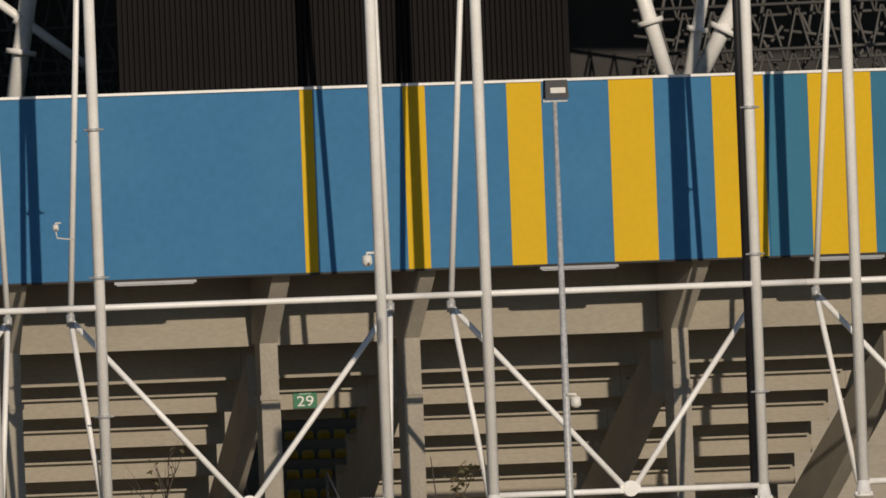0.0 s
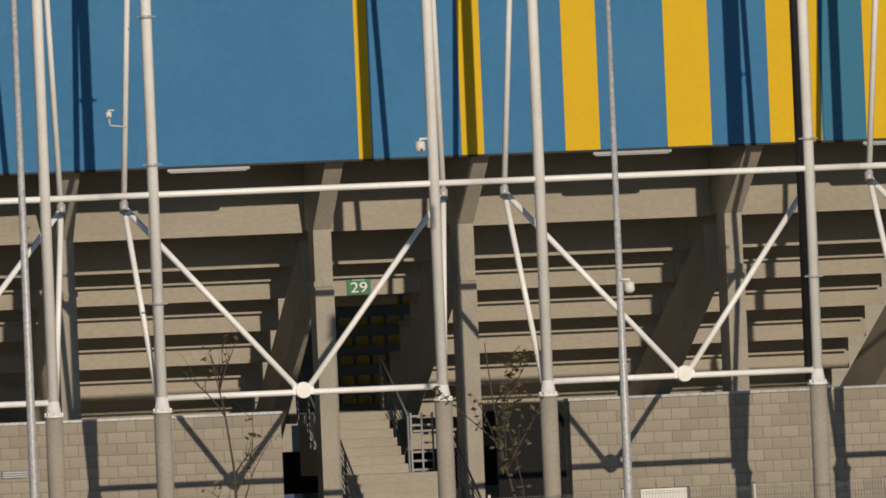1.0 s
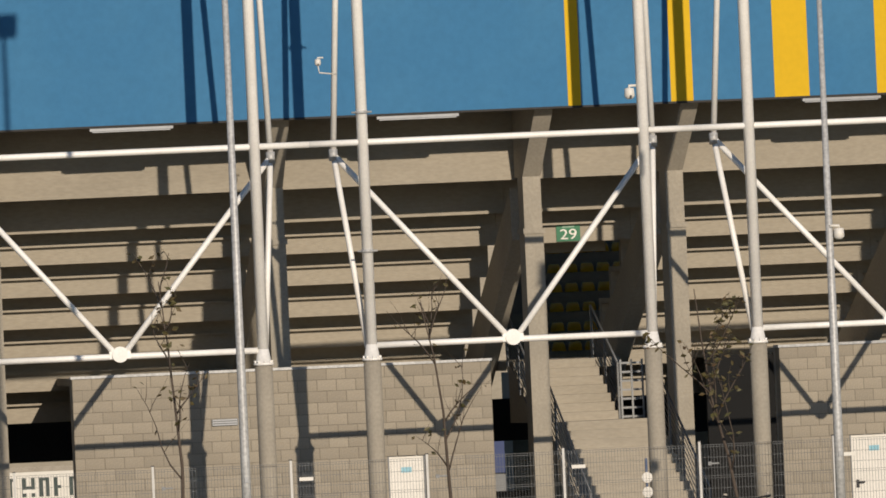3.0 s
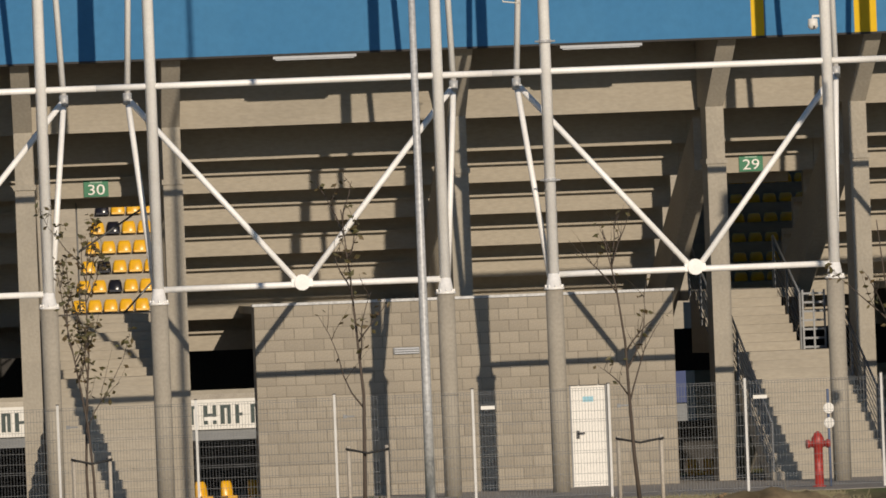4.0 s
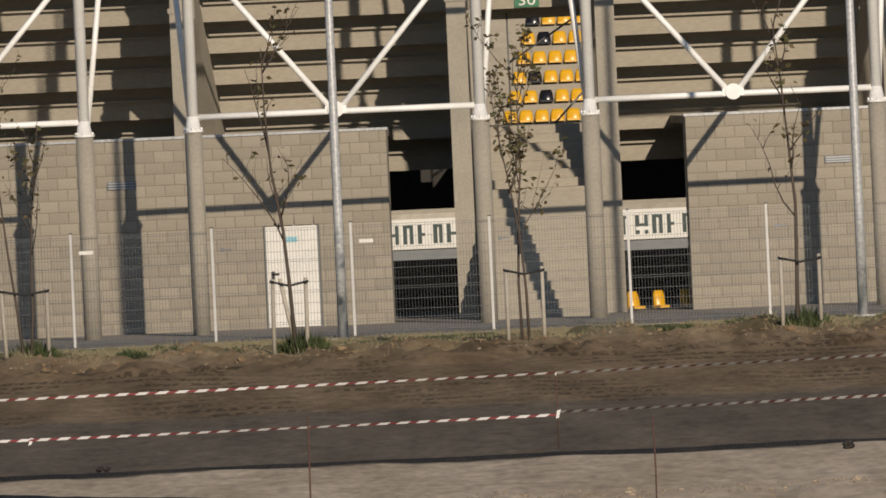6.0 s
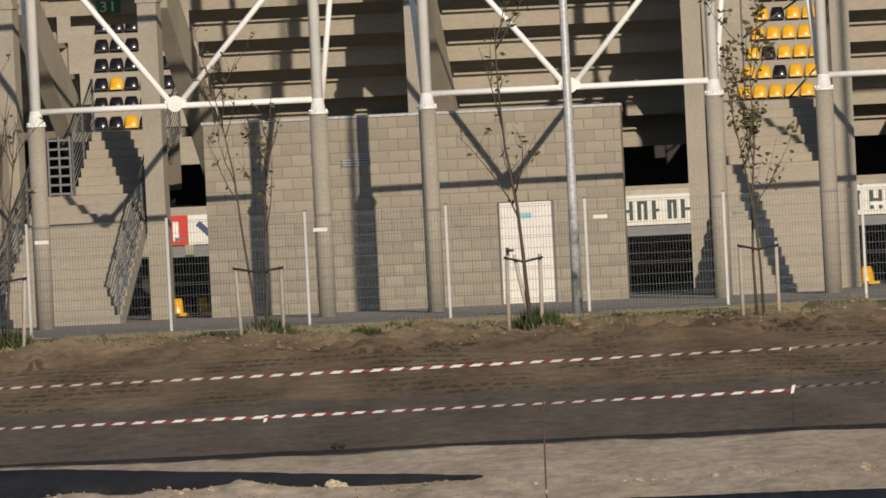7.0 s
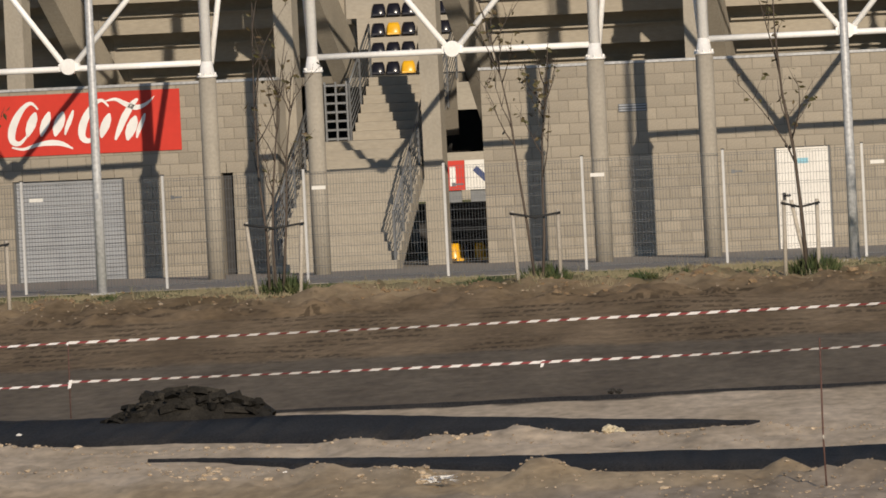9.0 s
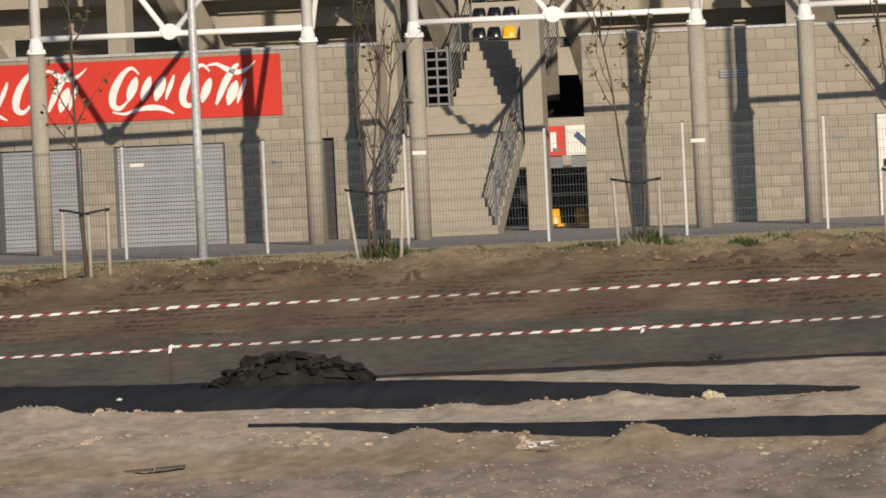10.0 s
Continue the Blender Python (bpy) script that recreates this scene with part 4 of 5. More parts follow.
for i, (a, b) in enumerate(zip(FENCE, FENCE[1:])):
    bm = bmesh.new()
    for j in range(11):
        z = 0.08 + 0.19 * j
        for dz in ((0, 0.04) if j in (1, 4, 7, 10) else (0,)):
            box(bm, a + 0.035, b - 0.035, DF - 0.009, DF - 0.003, z + dz - 0.003, z + dz + 0.003)
    panel = tagged(part("mesh_panel", bm, M_WIRE, fence, "welded wire mesh panel"), "", "", "", "stuff")
    bm = bmesh.new()
    n = int((b - a - 0.08) / 0.05)
    for j in range(n + 1):
        x = a + 0.04 + (b - a - 0.08) * j / n
        box(bm, x - 0.0023, x + 0.0023, DF - 0.0023, DF + 0.0023, 0.06, 2.02)
    tagged(part("upright_wire", bm, M_WIRE, fence), "", "", "", "stuff")
    if i % 2 == 0:
        bm = bmesh.new()
        box(bm, a + 0.13, a + 0.36, DF - 0.02, DF - 0.012, 1.70, 1.765)
        part("tag_plate", bm, M_WHITE, fence, "small white tag")
    else:
        bm = bmesh.new()
        box(bm, a + 0.13, a + 0.32, DF - 0.03, DF - 0.012, 1.66, 1.69)
        box(bm, a + 0.13, a + 0.19, DF - 0.04, DF - 0.031, 1.64, 1.71)
        part("latch", bm, M_RAIL, fence, "grey latch")

# ---- hydrant and marker post ----
t = thing("fire_hydrant", lf(12.59, -6), "red painted cast iron fire hydrant with side caps", "hydrant")
bm = bmesh.new()
tube(bm, [(0, 0, 0), (0, 0, 0.03), (0, 0, 0.031), (0, 0, 0.72), (0, 0, 0.75), (0, 0, 0.90), (0, 0, 1.0), (0, 0, 1.03)], [0.13, 0.13, 0.085, 0.085, 0.12, 0.12, 0.06, 0.02], 16)
part("barrel", bm, M_HYDRANT, t, curved=False)
for k in (-1, 1):
    bm = bmesh.new()
    tube(bm, [(0, 0, 0.80), (k * 0.16, 0, 0.80), (k * 0.161, 0, 0.80), (k * 0.22, 0, 0.80)], [0.06, 0.06, 0.08, 0.08], 12)
    part("side_cap", bm, M_HYDRANT, t, curved=False)
t = thing("marker_post", lf(12.79, -6), "blue grey marker post with two round white signs", "marker post")
bm = bmesh.new()
tube(bm, [(0, 0, 0), (0, 0, 1.8)], 0.025, 8)
part("pole", bm, mat("blue_grey_paint", (0.08, 0.12, 0.22), 0.5), t, curved=False)
for z in (1.45, 1.18):
    bm = bmesh.new()
    tube(bm, [(0, -0.05, z), (0, -0.03, z)], 0.1, 14)
    part("round_sign", bm, M_WHITE, t, curved=False)

# ---- young trees with stakes ----
def young_tree(x, y, seed, height, leaves, stakes, stems=1, lean=0.0, bush=False):
    rnd = random.Random(seed)
    t = thing("young_tree", pose(x, y, 0), "thin young street tree with few autumn leaves", "tree", "young trees")
    wood, tips = bmesh.new(), []

    def limb(p, way, length, r, level):
        pts, rad = [p.copy()], [r]
        for i in range(5):
            way = (way + Vector((rnd.uniform(-1, 1), rnd.uniform(-1, 1), 0.25)) * (0.10 if level == 0 else 0.22)).normalized()
            p = p + way * length / 5
            pts.append(p.copy())
            rad.append(r * (1 - 0.16 * (i + 1)))
            if level > 0:
                tips.append((p.copy(), level))
        tube(wood, pts, rad, 6 if level == 0 else 4)
        if level == 2:
            return
        for i in range(8 if level == 0 else 3):
            f = rnd.uniform(0.34 if level == 0 else 0.25, 0.97)
            q = pts[0].lerp(pts[-1], f)
            j = min(4, int(f * 5))
            q = pts[j].lerp(pts[j + 1], f * 5 - j)
            a = rnd.uniform(0, 2 * math.pi)
            up = rnd.uniform(1.1, 2.4)
            limb(q, Vector((math.cos(a), math.sin(a), up)).normalized(), length * (0.30 if level == 0 else 0.45) * rnd.uniform(0.6, 1.2) * (1.2 - 0.5 * f), max(0.006, r * 0.42), level + 1)

    for k in range(stems):
        off = 0.0 if stems == 1 else (k - (stems - 1) / 2) * 0.12
        limb(Vector((off, 0, 0)), Vector((lean + off * 0.8, 0, 1)).normalized(), height * (1 - 0.12 * k), 0.04 if stems == 1 else 0.028, 0)
    part("trunk", wood, M_BARK, t, curved=False)
    bm = bmesh.new()
    for i in range(leaves):
        p, lv = rnd.choice(tips)
        c = p + Vector((rnd.uniform(-0.1, 0.1), rnd.uniform(-0.1, 0.1), rnd.uniform(-0.12, 0.03)))
        u = Vector((rnd.uniform(-1, 1), rnd.uniform(-1, 1), rnd.uniform(-0.6, 0.6))).normalized()
        w = u.cross(Vector((rnd.uniform(-1, 1), rnd.uniform(-1, 1), rnd.uniform(-1, 1)))).normalized()
        n = u.cross(w) * 0.008
        k = rnd.uniform(0.035, 0.065)
        v = [bm.verts.new(c + q) for q in (u * k * 1.4, w * k * 0.7 + n, -u * k * 1.2, -w * k * 0.7 + n)]
        bm.faces.new(v)
    part("leaves", bm, M_LEAF, t, curved=False)
    tops = []
    for k, (dx, tilt) in enumerate(stakes):
        s = thing("tree_stake", pose(x + dx, y + 0.02 * k, 0), "peeled wooden tree stake in the soil", "stake", "tree stakes")
        bm = bmesh.new()
        tube(bm, [(0, 0, -0.05), (tilt * 0.6, 0, 0.7), (tilt, 0, 1.32)], [0.038, 0.036, 0.034], 8)
        part("pole", bm, M_STAKE, s, curved=False)
        tops.append((x + dx + tilt * 0.96, 1.26))
    if len(tops) > 1:
        s = thing("tree_tie", pose(x, y, 1.2), "black rubber strap tied between two stakes", "tree tie", "tree ties")
        bm = bmesh.new()
        (xa, za), (xb, zb) = tops[0], tops[-1]
        tube(bm, [(xa - x - 0.05, -0.05, za - 1.18), ((xa + xb) / 2 - x, -0.06, (za + zb) / 2 - 1.27), (xb - x + 0.05, -0.05, zb - 1.2)], 0.02, 6)
        part("strap", bm, M_STRAP, s, curved=False)
    if bush:
        weeds(x + 0.12, y + 0.3, seed + 50, 0.42, 0.55)


def weeds(x, y, seed, radius, height, n=700):
    rnd = random.Random(seed)
    t = thing("weed_clump", pose(x, y, 0), "clump of green weeds on the verge soil", "weeds", "weed clumps")
    bm = bmesh.new()
    for i in range(n):
        a, r = rnd.uniform(0, 2 * math.pi), radius * math.sqrt(rnd.random())
        b = Vector((r * math.cos(a), r * math.sin(a), 0))
        h = height * rnd.uniform(0.3, 1) * (1 - 0.5 * r / radius)
        tip = b + Vector((rnd.uniform(-0.15, 0.15), rnd.uniform(-0.15, 0.15), h))
        w = Vector((rnd.uniform(-1, 1), rnd.uniform(-1, 1), 0)).normalized() * rnd.uniform(0.006, 0.02)
        m = b.lerp(tip, 0.55)
        v = [bm.verts.new(q) for q in (b, m + w, tip, m - w)]
        bm.faces.new(v)
    tagged(part("foliage", bm, M_BUSH, t, curved=False), "", "", "", "stuff")


young_tree(-17.87, -28, 1, 5.4, 60, ((-0.4, 0), (0.05, 0.0), (0.38, 0)))
young_tree(-13.2, -19, 2, 5.2, 60, ((-0.33, -0.15), (0.0, -0.05), (0.42, 0.08)), 3, 0, True)
young_tree(-8.5, -21, 3, 4.9, 120, ((-0.36, -0.06), (0.38, 0.0)), 2, 0, True)
young_tree(-3.75, -24, 4, 5.4, 90, ((-0.38, 0.02), (0.05, -0.28), (0.2, 0.02)), 1, 0.0, True)
young_tree(0.26, -22.5, 5, 5.2, 420, ((-0.3, 0.0), (0.33, 0.0)), 2)
young_tree(5.02, -22.5, 6, 5.5, 90, ((-0.25, 0), (0.42, 0.0)), 1, -0.03, True)
young_tree(9.85, -22.5, 7, 5.0, 50, ((-0.35, 0), (0.4, 0.0)), 1, -0.05)
young_tree(14.9, -22.5, 8, 5.0, 190, ((-0.35, 0), (0.4, 0.0)), 1, -0.04)
for k, (x, y) in enumerate(((-16.2, -18), (-9.6, -19), (-6.7, -20), (-5.9, -20), (-1.9, -20), (3.2, -19), (-12.2, -18))):
    weeds(x, y, 90 + k, 0.22, 0.25, 120)

rnd = random.Random(77)
for k in range(16):
    weeds(rnd.uniform(-22, 9), rnd.uniform(-21, -13), 300 + k, rnd.uniform(0.15, 0.4), rnd.uniform(0.12, 0.22), 110)

# grass blades on the verge
rnd = random.Random(11)
vs, fc = [], []
for i in range(26000):
    x, y = rnd.uniform(-24, 14), -10.5 - 10.0 * rnd.random() ** 1.3
    if noise.noise((x * 0.5, y * 0.15, 2.0)) < -0.05:
        continue
    h, w, l = rnd.uniform(0.03, 0.10), rnd.uniform(0.006, 0.016), rnd.uniform(-0.05, 0.05)
    k = len(vs)
    vs += [(x - w, y, 0), (x + w, y, 0), (x + l, y, h)]
    fc.append((k, k + 1, k + 2))
for i in range(9000):
    x, y = rnd.uniform(-24, 14), rnd.gauss(-19, 4)
    if not -30 < y < -10.5 or noise.noise((x * 0.9, y * 0.2, 6.0)) < 0.05:
        continue
    h, w, l = rnd.uniform(0.05, 0.2), rnd.uniform(0.004, 0.009), rnd.uniform(-0.1, 0.1)
    k, z = len(vs), ground_z(x, y) - 0.01
    vs += [(x - w, y, z), (x + w, y, z), (x + l, y, z + h)]
    fc.append((k, k + 1, k + 2))
me = bpy.data.meshes.new("grass")
me.from_pydata(vs, [], fc)
me.materials.append(M_GRASS)
tagged(new("grass", me), "thin dry grass on the verge", "grass", "", "stuff")

# ---- barrier tape on sticks ----
STICKS = [(-23.0, -107), (-12.72, -109), (0.57, -107.5), (13.0, -98)]
for x, y in STICKS:
    t = thing("tape_stick", pose(x, y, 0), "thin rusty steel bar holding barrier tape", "stick", "tape sticks")
    bm = bmesh.new()
    tube(bm, [(0, 0, -0.05), (0.01, 0, 1.03)], 0.009, 6)
    part("bar", bm, M_RUST, t, curved=False)
t = thing("tape_stick", pose(1.59, -144.5, 0), "thin rusty steel bar standing in sand", "stick", "tape sticks")
bm = bmesh.new()
tube(bm, [(0, 0, -0.05), (0.01, 0, 0.5), (0.0, 0, 1.13)], 0.0095, 6)
part("bar", bm, M_RUST, t, curved=False)
t = thing("tape_stick", pose(-2.23, -159.4, 0), "thin rusty steel bar standing in sand", "stick", "tape sticks")
bm = bmesh.new()
tube(bm, [(0, 0, -0.05), (-0.012, 0, 0.55), (0.0, 0, 1.60)], 0.0095, 6)
part("bar", bm, M_RUST, t, curved=False)
bm = bmesh.new()
tube(bm, [(-0.01, 0, 0.50), (-0.01, 0, 0.55)], 0.013, 6)
part("wrap", bm, M_STAKE, t, curved=False)


def tape(p, q, sag, seed, flips, knot):
    rnd = random.Random(seed)
    p, q = Vector(p), Vector(q)
    t = thing("barrier_tape", pose(*p), "red and white striped plastic barrier tape between sticks", "barrier tape", "barrier tapes")
    length, per = (q - p).length, 0.265
    n = int(length / per)
    for colour, m, f0, f1 in (("white_stripe", M_TAPEW, 0.0, 0.55), ("red_stripe", M_TAPER, 0.55, 1.0)):
        bm = bmesh.new()
        for i in range(n):
            rows = []
            for f in (f0, (f0 + f1) / 2, f1):
                u = (i + f) / n
                c = p.lerp(q, u) - p + Vector((0, 0, -sag * 4 * u * (1 - u)))
                a = 0.72 + 0.28 * (0.5 + 0.5 * math.sin(u * math.pi * flips + seed)) 
                h = 0.018 * a * (1.0 if colour == "white_stripe" else 0.7)
                lean = 0.03
                rows.append([bm.verts.new(c + Vector((-lean, 0.03 * (1 - a), -h))), bm.verts.new(c + Vector((lean, -0.03 * (1 - a), h)))])
            for a_, b_ in zip(rows, rows[1:]):
                bm.faces.new((a_[0], b_[0], b_[1], a_[1]))
        tagged(part(colour, bm, m, t, curved=False), "", "", "", "stuff")
    bm = bmesh.new()
    hexa(bm, [(-0.02, -0.03, -0.09), (0.02, -0.03, -0.08), (0.02, -0.02, -0.08), (-0.02, -0.02, -0.09), (0.0, -0.03, 0.02), (0.05, -0.03, 0.03), (0.05, -0.02, 0.03), (0.0, -0.02, 0.02)])
    for v in bm.verts:
        v.co *= knot
    part("knot_tail", bm, M_TAPEW, t, "loose white knot end", curved=False)


for (xa, ya), (xb, yb), k in ((STICKS[0], STICKS[1], 1), (STICKS[1], STICKS[2], 2), (STICKS[2], STICKS[3], 3)):
    tape((xa, ya - 0.02, 1.0), (xb, yb - 0.02, 1.0), 0.02 if k != 1 else 0.05, k, 3, 0.4)
    tape((xa, ya - 0.02, 0.48), (xb, yb - 0.02, 0.44), 0.03, k + 7, 3.6, 1.0)
t = thing("tape_scrap", pose(-6.45, -108.3, 0.43) @ Matrix.Diagonal((0.6, 0.6, 0.6, 1.0)), "torn white scrap of barrier tape hanging", "tape scrap")
bm = bmesh.new()
hexa(bm, [(-0.05, 0, -0.12), (0.02, 0, -0.10), (0.02, 0.01, -0.10), (-0.05, 0.01, -0.12), (0.0, 0, 0.05), (0.08, 0, 0.04), (0.08, 0.01, 0.04), (0.0, 0.01, 0.05)])
part("scrap", bm, M_TAPEW, t, curved=False)

# ---- asphalt layers, heap and stones ----
def slab(name, top, bottom, thick, material, label, category, rag=1.0):
    """A thin layer between two edges given as (x, y) polylines, with ragged borders."""
    bm = bmesh.new()
    n = 420

    def at(line, f):
        x = line[0][0] + (line[-1][0] - line[0][0]) * f
        for (xa, ya), (xb, yb) in zip(line, line[1:]):
            if x <= xb or xb == line[-1][0]:
                return x, ya + (yb - ya) * max(0, min(1, (x - xa) / (xb - xa)))
    rows = []
    for i in range(n + 1):
        xa, ya = at(top, i / n)
        xb, yb = at(bottom, i / n)
        ya += 0.7 * noise.noise((xa * 0.7, 4.0, ya * 0.01)) + 0.25 * noise.noise((xa * 5, 1.0, 0))
        yb += rag * (1.4 * noise.noise((xb * 0.8, 8.0, yb * 0.01)) + 0.6 * noise.noise((xb * 4, 2.0, 0)))
        yb = min(yb, ya - 1.0)
        h = thick + 0.012 * noise.noise((xa * 2, 0, 1))
        rows.append([bm.verts.new(v) for v in ((xa, ya, -0.1), (xa, ya - 0.3, h), (xb, yb + 0.6, h), (xb, yb, -0.1))])
    for a, b in zip(rows, rows[1:]):
        for j in range(3):
            f = bm.faces.new((a[j], b[j], b[j + 1], a[j + 1]))
            f.smooth = True
    tagged(new(name, mesh_of(name, bm, material)), label, category, "", "structure")


slab("road_layer", *ROAD_A, 0.04, M_ASPH, "fresh black asphalt layer tapering out on sand", "asphalt")
slab("road_layer_front", *ROAD_B, 0.04, M_ASPH, "fresh black asphalt layer on sand in front", "asphalt")
slab("road_edge", [(-40, -111.4), (-9.5, -111.8), (30, -111.8)], [(-40, -112.4), (-9.5, -112.6), (30, -112.6)], 0.045, M_ASPH, "ragged dark edge of an asphalt layer", "asphalt edge", 0.25)


def stone(bm, c, r, rnd, flat_k=0.7, sub=1):
    tmp = bmesh.ops.create_icosphere(bm, subdivisions=sub, radius=1.0)
    for v in tmp["verts"]:
        k = 1 + 0.55 * noise.noise(Vector(v.co) * 2.2 + Vector((c[0] * 9, c[1] * 3, r * 50)))
        v.co = Vector(c) + Vector((v.co.x * r * k, v.co.y * r * k, v.co.z * r * k * flat_k))


def heap(x, y):
    rnd = random.Random(3)
    t = thing("asphalt_heap", pose(x, y, 0), "heap of broken black asphalt chunks on the road", "rubble heap")
    bm = bmesh.new()
    prof = [(-1.12, 0.0), (-0.85, 0.12), (-0.6, 0.27), (-0.35, 0.38), (-0.05, 0.43), (0.25, 0.42), (0.45, 0.36), (0.58, 0.26), (0.98, 0.22), (1.12, 0.08)]
    rows = []
    for x_, z_ in prof:
        rows.append([bm.verts.new((x_ + 0.04 * noise.noise((x_ * 5, j, 1)), -0.8 + 0.4 * j, max(0, z_ * (1 - (abs(j - 2) / 2) ** 2) + 0.05 * noise.noise((x_ * 4, j * 1.3, 2))))) for j in range(5)])
    for a, b in zip(rows, rows[1:]):
        for j in range(4):
            bm.faces.new((a[j], b[j], b[j + 1], a[j + 1]))
    part("mound", bm, M_HEAP, t, curved=False)
    bm = bmesh.new()

    def top_at(u):
        return next(z0 + (z1 - z0) * (u - x0) / (x1 - x0) for (x0, z0), (x1, z1) in zip(prof, prof[1:]) if u <= x1)

    for i in range(420):
        u = rnd.uniform(-1.08, 1.08)
        stone(bm, (u, rnd.uniform(-0.6, 0.2), max(0.02, (top_at(u) + 0.03) * rnd.uniform(0.1, 1.0) - 0.03)), rnd.uniform(0.012, 0.05), rnd, rnd.uniform(0.35, 0.9))
    tagged(part("rubble", bm, M_HEAP, t, curved=False), "", "", "", "stuff")
    for i in range(46):                      # broken slabs of the old surface, tilted over one another
        u = -0.95 + 1.9 * (i + rnd.random()) / 46
        f = rnd.uniform(0.1, 1.0)
        lx, ly, lz = rnd.uniform(0.08, 0.22), rnd.uniform(0.08, 0.16), rnd.uniform(0.02, 0.05)
        y_ = -0.72 + 0.66 * f
        m = pose(u, y_, max(0.04, top_at(u) * (1 - (y_ / 0.8) ** 2)), rnd.uniform(-35, 20), rnd.uniform(-28, 28), rnd.uniform(-40, 40))
        bm = bmesh.new()
        n = 7
        rim = [(lx * math.cos(2 * math.pi * k / n) * rnd.uniform(0.7, 1.1), ly * math.sin(2 * math.pi * k / n) * rnd.uniform(0.7, 1.1)) for k in range(n)]
        lo = [bm.verts.new(m @ Vector((p, q, -lz))) for p, q in rim]
        hi = [bm.verts.new(m @ Vector((p * 0.93, q * 0.93, lz + rnd.uniform(-0.01, 0.01)))) for p, q in rim]
        bm.faces.new(lo[::-1])
        bm.faces.new(hi)
        for k in range(n):
            bm.faces.new((lo[k], lo[(k + 1) % n], hi[(k + 1) % n], hi[k]))
        part("chunk", bm, M_HEAP, t, curved=False)


heap(-10.93, -114.6)
rnd = random.Random(5)
for x, y, r, mtl, lab in ((-5.1, -131.8, 0.10, M_ROCK, "pale yellowish rock lying on sand"), (-4.98, -132.3, 0.06, M_ROCK, "pale yellowish rock lying on sand"),
                          (-5.5, -110.5, 0.05, M_ASPH, "dark clod on the road edge"), (-5.4, -110.6, 0.045, M_ASPH, "dark clod on the road edge"),
                          (-8.6, -144.8, 0.032, M_WHITE, "pale pebble on dark asphalt"), (-12.9, -119.5, 0.035, M_WHITE, "pale pebble on dark asphalt"),
                          (4.3, -115.8, 0.08, M_ASPH, "dark clod on the road edge")):
    bm = bmesh.new()
    stone(bm, (0, 0, r * (0.35 if mtl is not M_SANDCLOD else 0.15)), r, rnd, 0.7, 3)
    for f in bm.faces:
        f.smooth = mtl is M_SANDCLOD
    st = new("stone", mesh_of("stone", bm, mtl))
    st.matrix_world = pose(x, y, max(0.0, ground_z(x, y)) if mtl in (M_ROCK, M_SANDCLOD) else 0.03)
    tagged(st, lab, "stone", "loose stones")
bm = bmesh.new()
for i in range(1300):
    x, y = rnd.uniform(-20, 6), rnd.choice((rnd.uniform(-172, -157), rnd.uniform(-156, -133), rnd.uniform(-36, -19)))
    r = rnd.uniform(0.008, 0.03) * (1 if rnd.random() < 0.93 else 2.0)
    stone(bm, (x, y, ground_z(x, y) + r * 0.2), r, rnd, 0.6)
for i in range(1500):
    x = rnd.uniform(-17, 6)
    line, gap = rnd.choice(((ROAD_A[1], 2.6), (ROAD_B[1], 4.0)))
    y = edge_y(line, x) - gap + rnd.gauss(0, 1.2)
    r = rnd.uniform(0.008, 0.028) * (1 if rnd.random() < 0.95 else 1.8)
    if rolled(x, y) < 0.1:
        stone(bm, (x, y, ground_z(x, y) + r * 0.2), r, rnd, 0.6)
for i in range(1100):
    x, y = rnd.uniform(-14, 1), -172 + 14 * rnd.random() ** 1.6
    r = rnd.uniform(0.008, 0.024) * (1 if rnd.random() < 0.93 else 1.8)
    stone(bm, (x, y, ground_z(x, y) + r * 0.25), r, rnd, 0.6)
tagged(new("gravel", mesh_of("gravel", bm, M_CLOD)), "scattered sand clods and pebbles on the ground", "gravel", "", "stuff")
bm = bmesh.new()
for i in range(40):
    c = Vector((rnd.uniform(-0.16, 0.16), rnd.uniform(-0.2, 0.2), 0.02 + rnd.random() * 0.05))
    v = [bm.verts.new(c + Vector((rnd.uniform(-0.09, 0.09), rnd.uniform(-0.1, 0.1), rnd.uniform(0, 0.05)))) for _ in range(3)]
    bm.faces.new(v)
LITTER_BM = bm
bm = bmesh.new()
for i in range(1500):
    x, y = rnd.uniform(-24, 12), rnd.gauss(-24, 4.5)
    if not -38 < y < -16.5 or noise.noise((x * 0.7, y * 0.1, 3.0)) < -0.12:
        continue
    r = rnd.uniform(0.015, 0.06) * (1 if rnd.random() < 0.94 else 2.0)
    stone(bm, (x, y, ground_z(x, y) + r * 0.2), r, rnd, rnd.uniform(0.4, 0.8))
tagged(new("earth_clods", mesh_of("earth_clods", bm, M_EARTH)), "crumbled brown earth clods along the bank", "clods", "", "stuff")
bm = bmesh.new()
for i in range(420):
    x = rnd.uniform(-16, 5)
    line, gap = rnd.choice(((ROAD_A[1], 2.2), (ROAD_B[1], 3.2), (ROAD_B[1], 6.0)))
    x += 0.5 * math.sin(x * 2.3)
    y = edge_y(line, x) - gap + rnd.gauss(0, 0.9)
    r = 0.015 + 0.045 * rnd.random() ** 2.5
    if rolled(x, y) < 0.15:
        stone(bm, (x, y, ground_z(x, y) + r * 0.15), r, rnd, rnd.uniform(0.4, 0.8))
tagged(new("sand_clods", mesh_of("sand_clods", bm, M_SANDCLOD)), "pale crumbled sand clods along the asphalt edges", "clods", "", "stuff")
bm = LITTER_BM
lit = new("plastic_litter", mesh_of("plastic_litter", bm, M_WHITE))
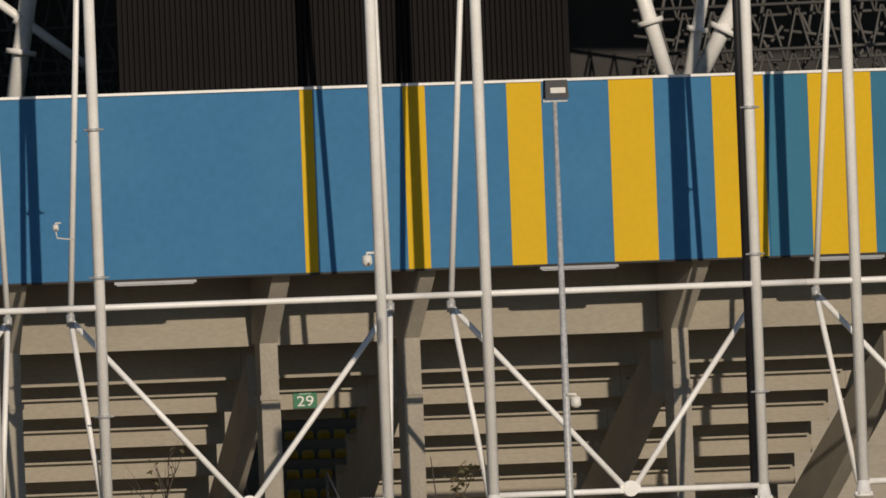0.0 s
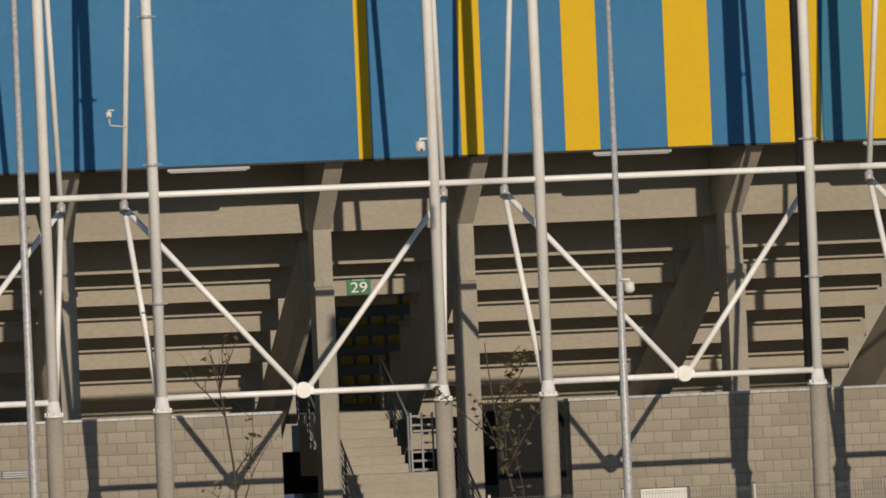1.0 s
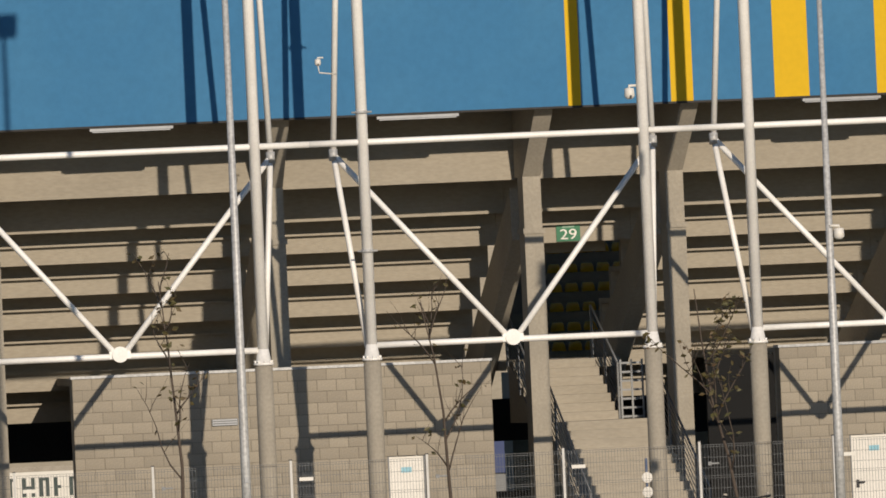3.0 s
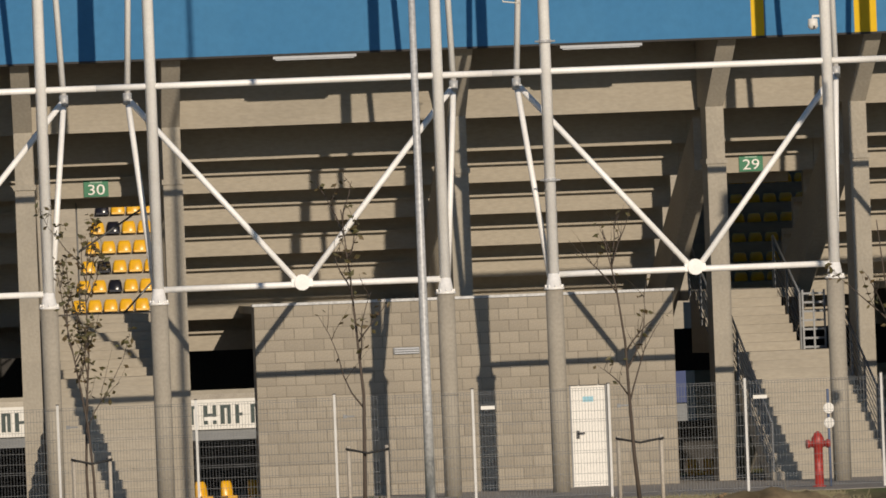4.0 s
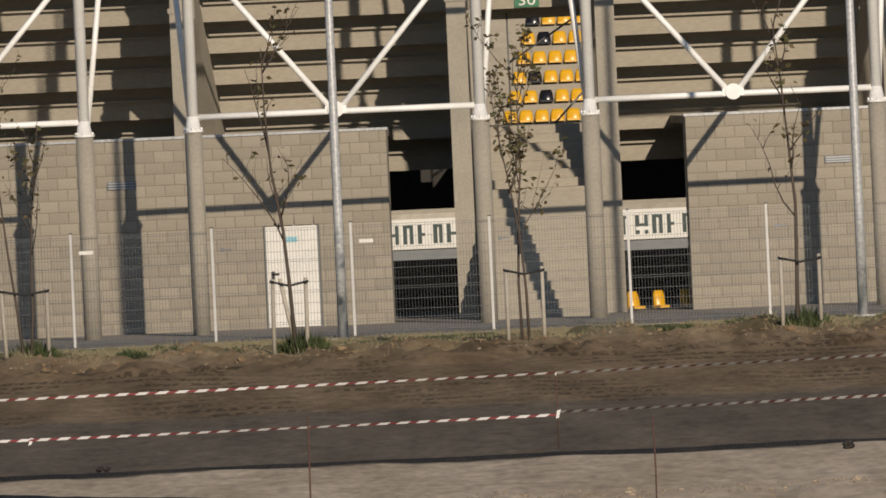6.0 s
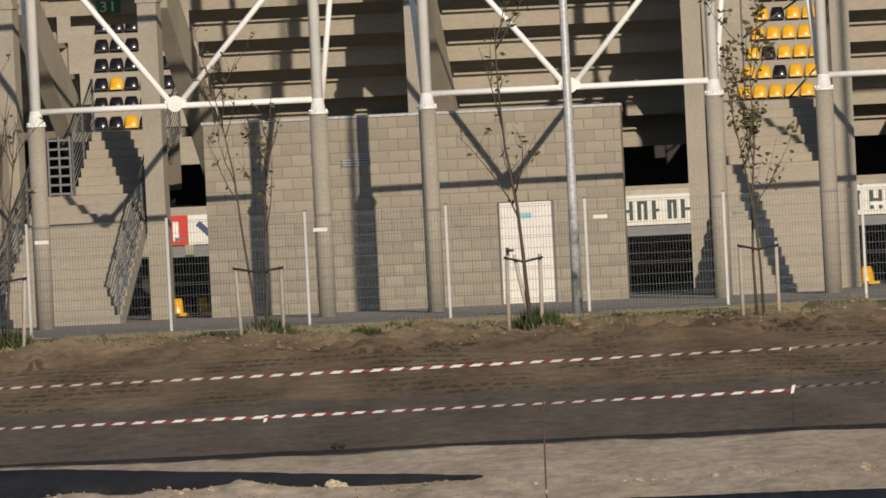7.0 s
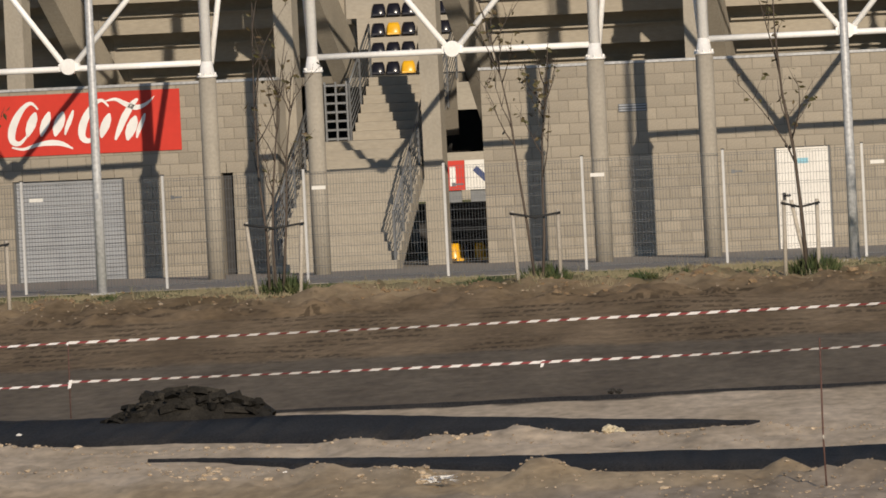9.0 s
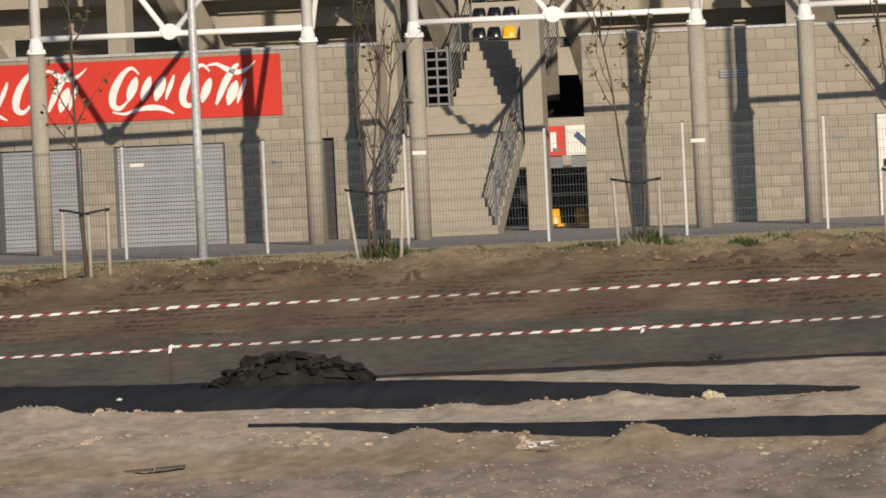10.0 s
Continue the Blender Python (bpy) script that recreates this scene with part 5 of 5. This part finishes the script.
lit.matrix_world = pose(-6.6, -153.0, ground_z(-6.6, -153.0) + 0.02)
tagged(lit, "crumpled white plastic sheet on the sand", "litter")

plank = thing("wooden_plank", pose(-10.92, -152.4, ground_z(-10.92, -152.4) + 0.015), "dark broken wooden plank lying on sand", "plank")
for xa, xb, za in ((-0.34, -0.02, 0.0), (0.02, 0.34, 0.02)):
    bm = bmesh.new()
    hexa(bm, [(xa, -0.08, za), (xb, -0.06, za + 0.012), (xb, 0.3, za + 0.012), (xa, 0.25, za), (xa, -0.07, za + 0.022), (xb, -0.05, za + 0.036), (xb, 0.3, za + 0.04), (xa, 0.25, za + 0.025)])
    part("board_piece", bm, M_BARK, plank, curved=False)

# ---- blocks of the walls ----
BW, BH = 0.40, 0.215
block_meshes = {}


def block_mesh(w):
    key = round(w, 2)
    if key not in block_meshes:
        bm = bmesh.new()
        x, z, c = w / 2 - 0.006, BH / 2 - 0.005, 0.002
        hexa(bm, [(-x, 0.0, -z), (x, 0.0, -z), (x, 0.03, -z), (-x, 0.03, -z), (-x, 0.0, z), (x, 0.0, z), (x, 0.03, z), (-x, 0.03, z)])
        for v in bm.verts:
            if v.co.y < 0.001:
                v.co.x *= 1 - c / x
                v.co.z *= 1 - c / z
        block_meshes[key] = mesh_of("block", bm, M_BLOCK)
    return block_meshes[key]


def lay(name, a, b, holes, depth=DW):
    wall = wall_obs[name]
    inv = wall.matrix_world.inverted()
    rnd = random.Random(len(name) + int(a * 10))
    for r in range(17):
        z = BH * (r + 0.5)
        s = a + (BW / 2 if r % 2 else 0)
        marks = [a] + ([] if s == a else [s])
        while s + BW < b - 0.05:
            s += BW
            marks.append(s)
        marks.append(b)
        for u, v in zip(marks, marks[1:]):
            pieces = [(u, v)]
            for h0, h1, hz in holes:
                if z + BH / 2 < hz + 0.06:
                    pieces = [q for p, e in pieces for q in ((p, min(e, h0)), (max(p, h1), e)) if q[1] - q[0] > 0.03]
            for p, e in pieces:
                ob = new("block", block_mesh(round((e - p) * SC * 100) / 100))
                ob.parent = wall
                ob.matrix_basis = inv @ lf((p + e) / 2, depth + rnd.uniform(-0.003, 0.003), z)


for name, a, b in WALLS:
    if name == "wall_4":
        lay(name, -24.5, b, [(-23.47, -21.63, 2.09), (-20.92, -18.51, 2.09), (-16.42, -16.17, 2.09)])
    else:
        lay(name, a, b, [HOLES[name]])
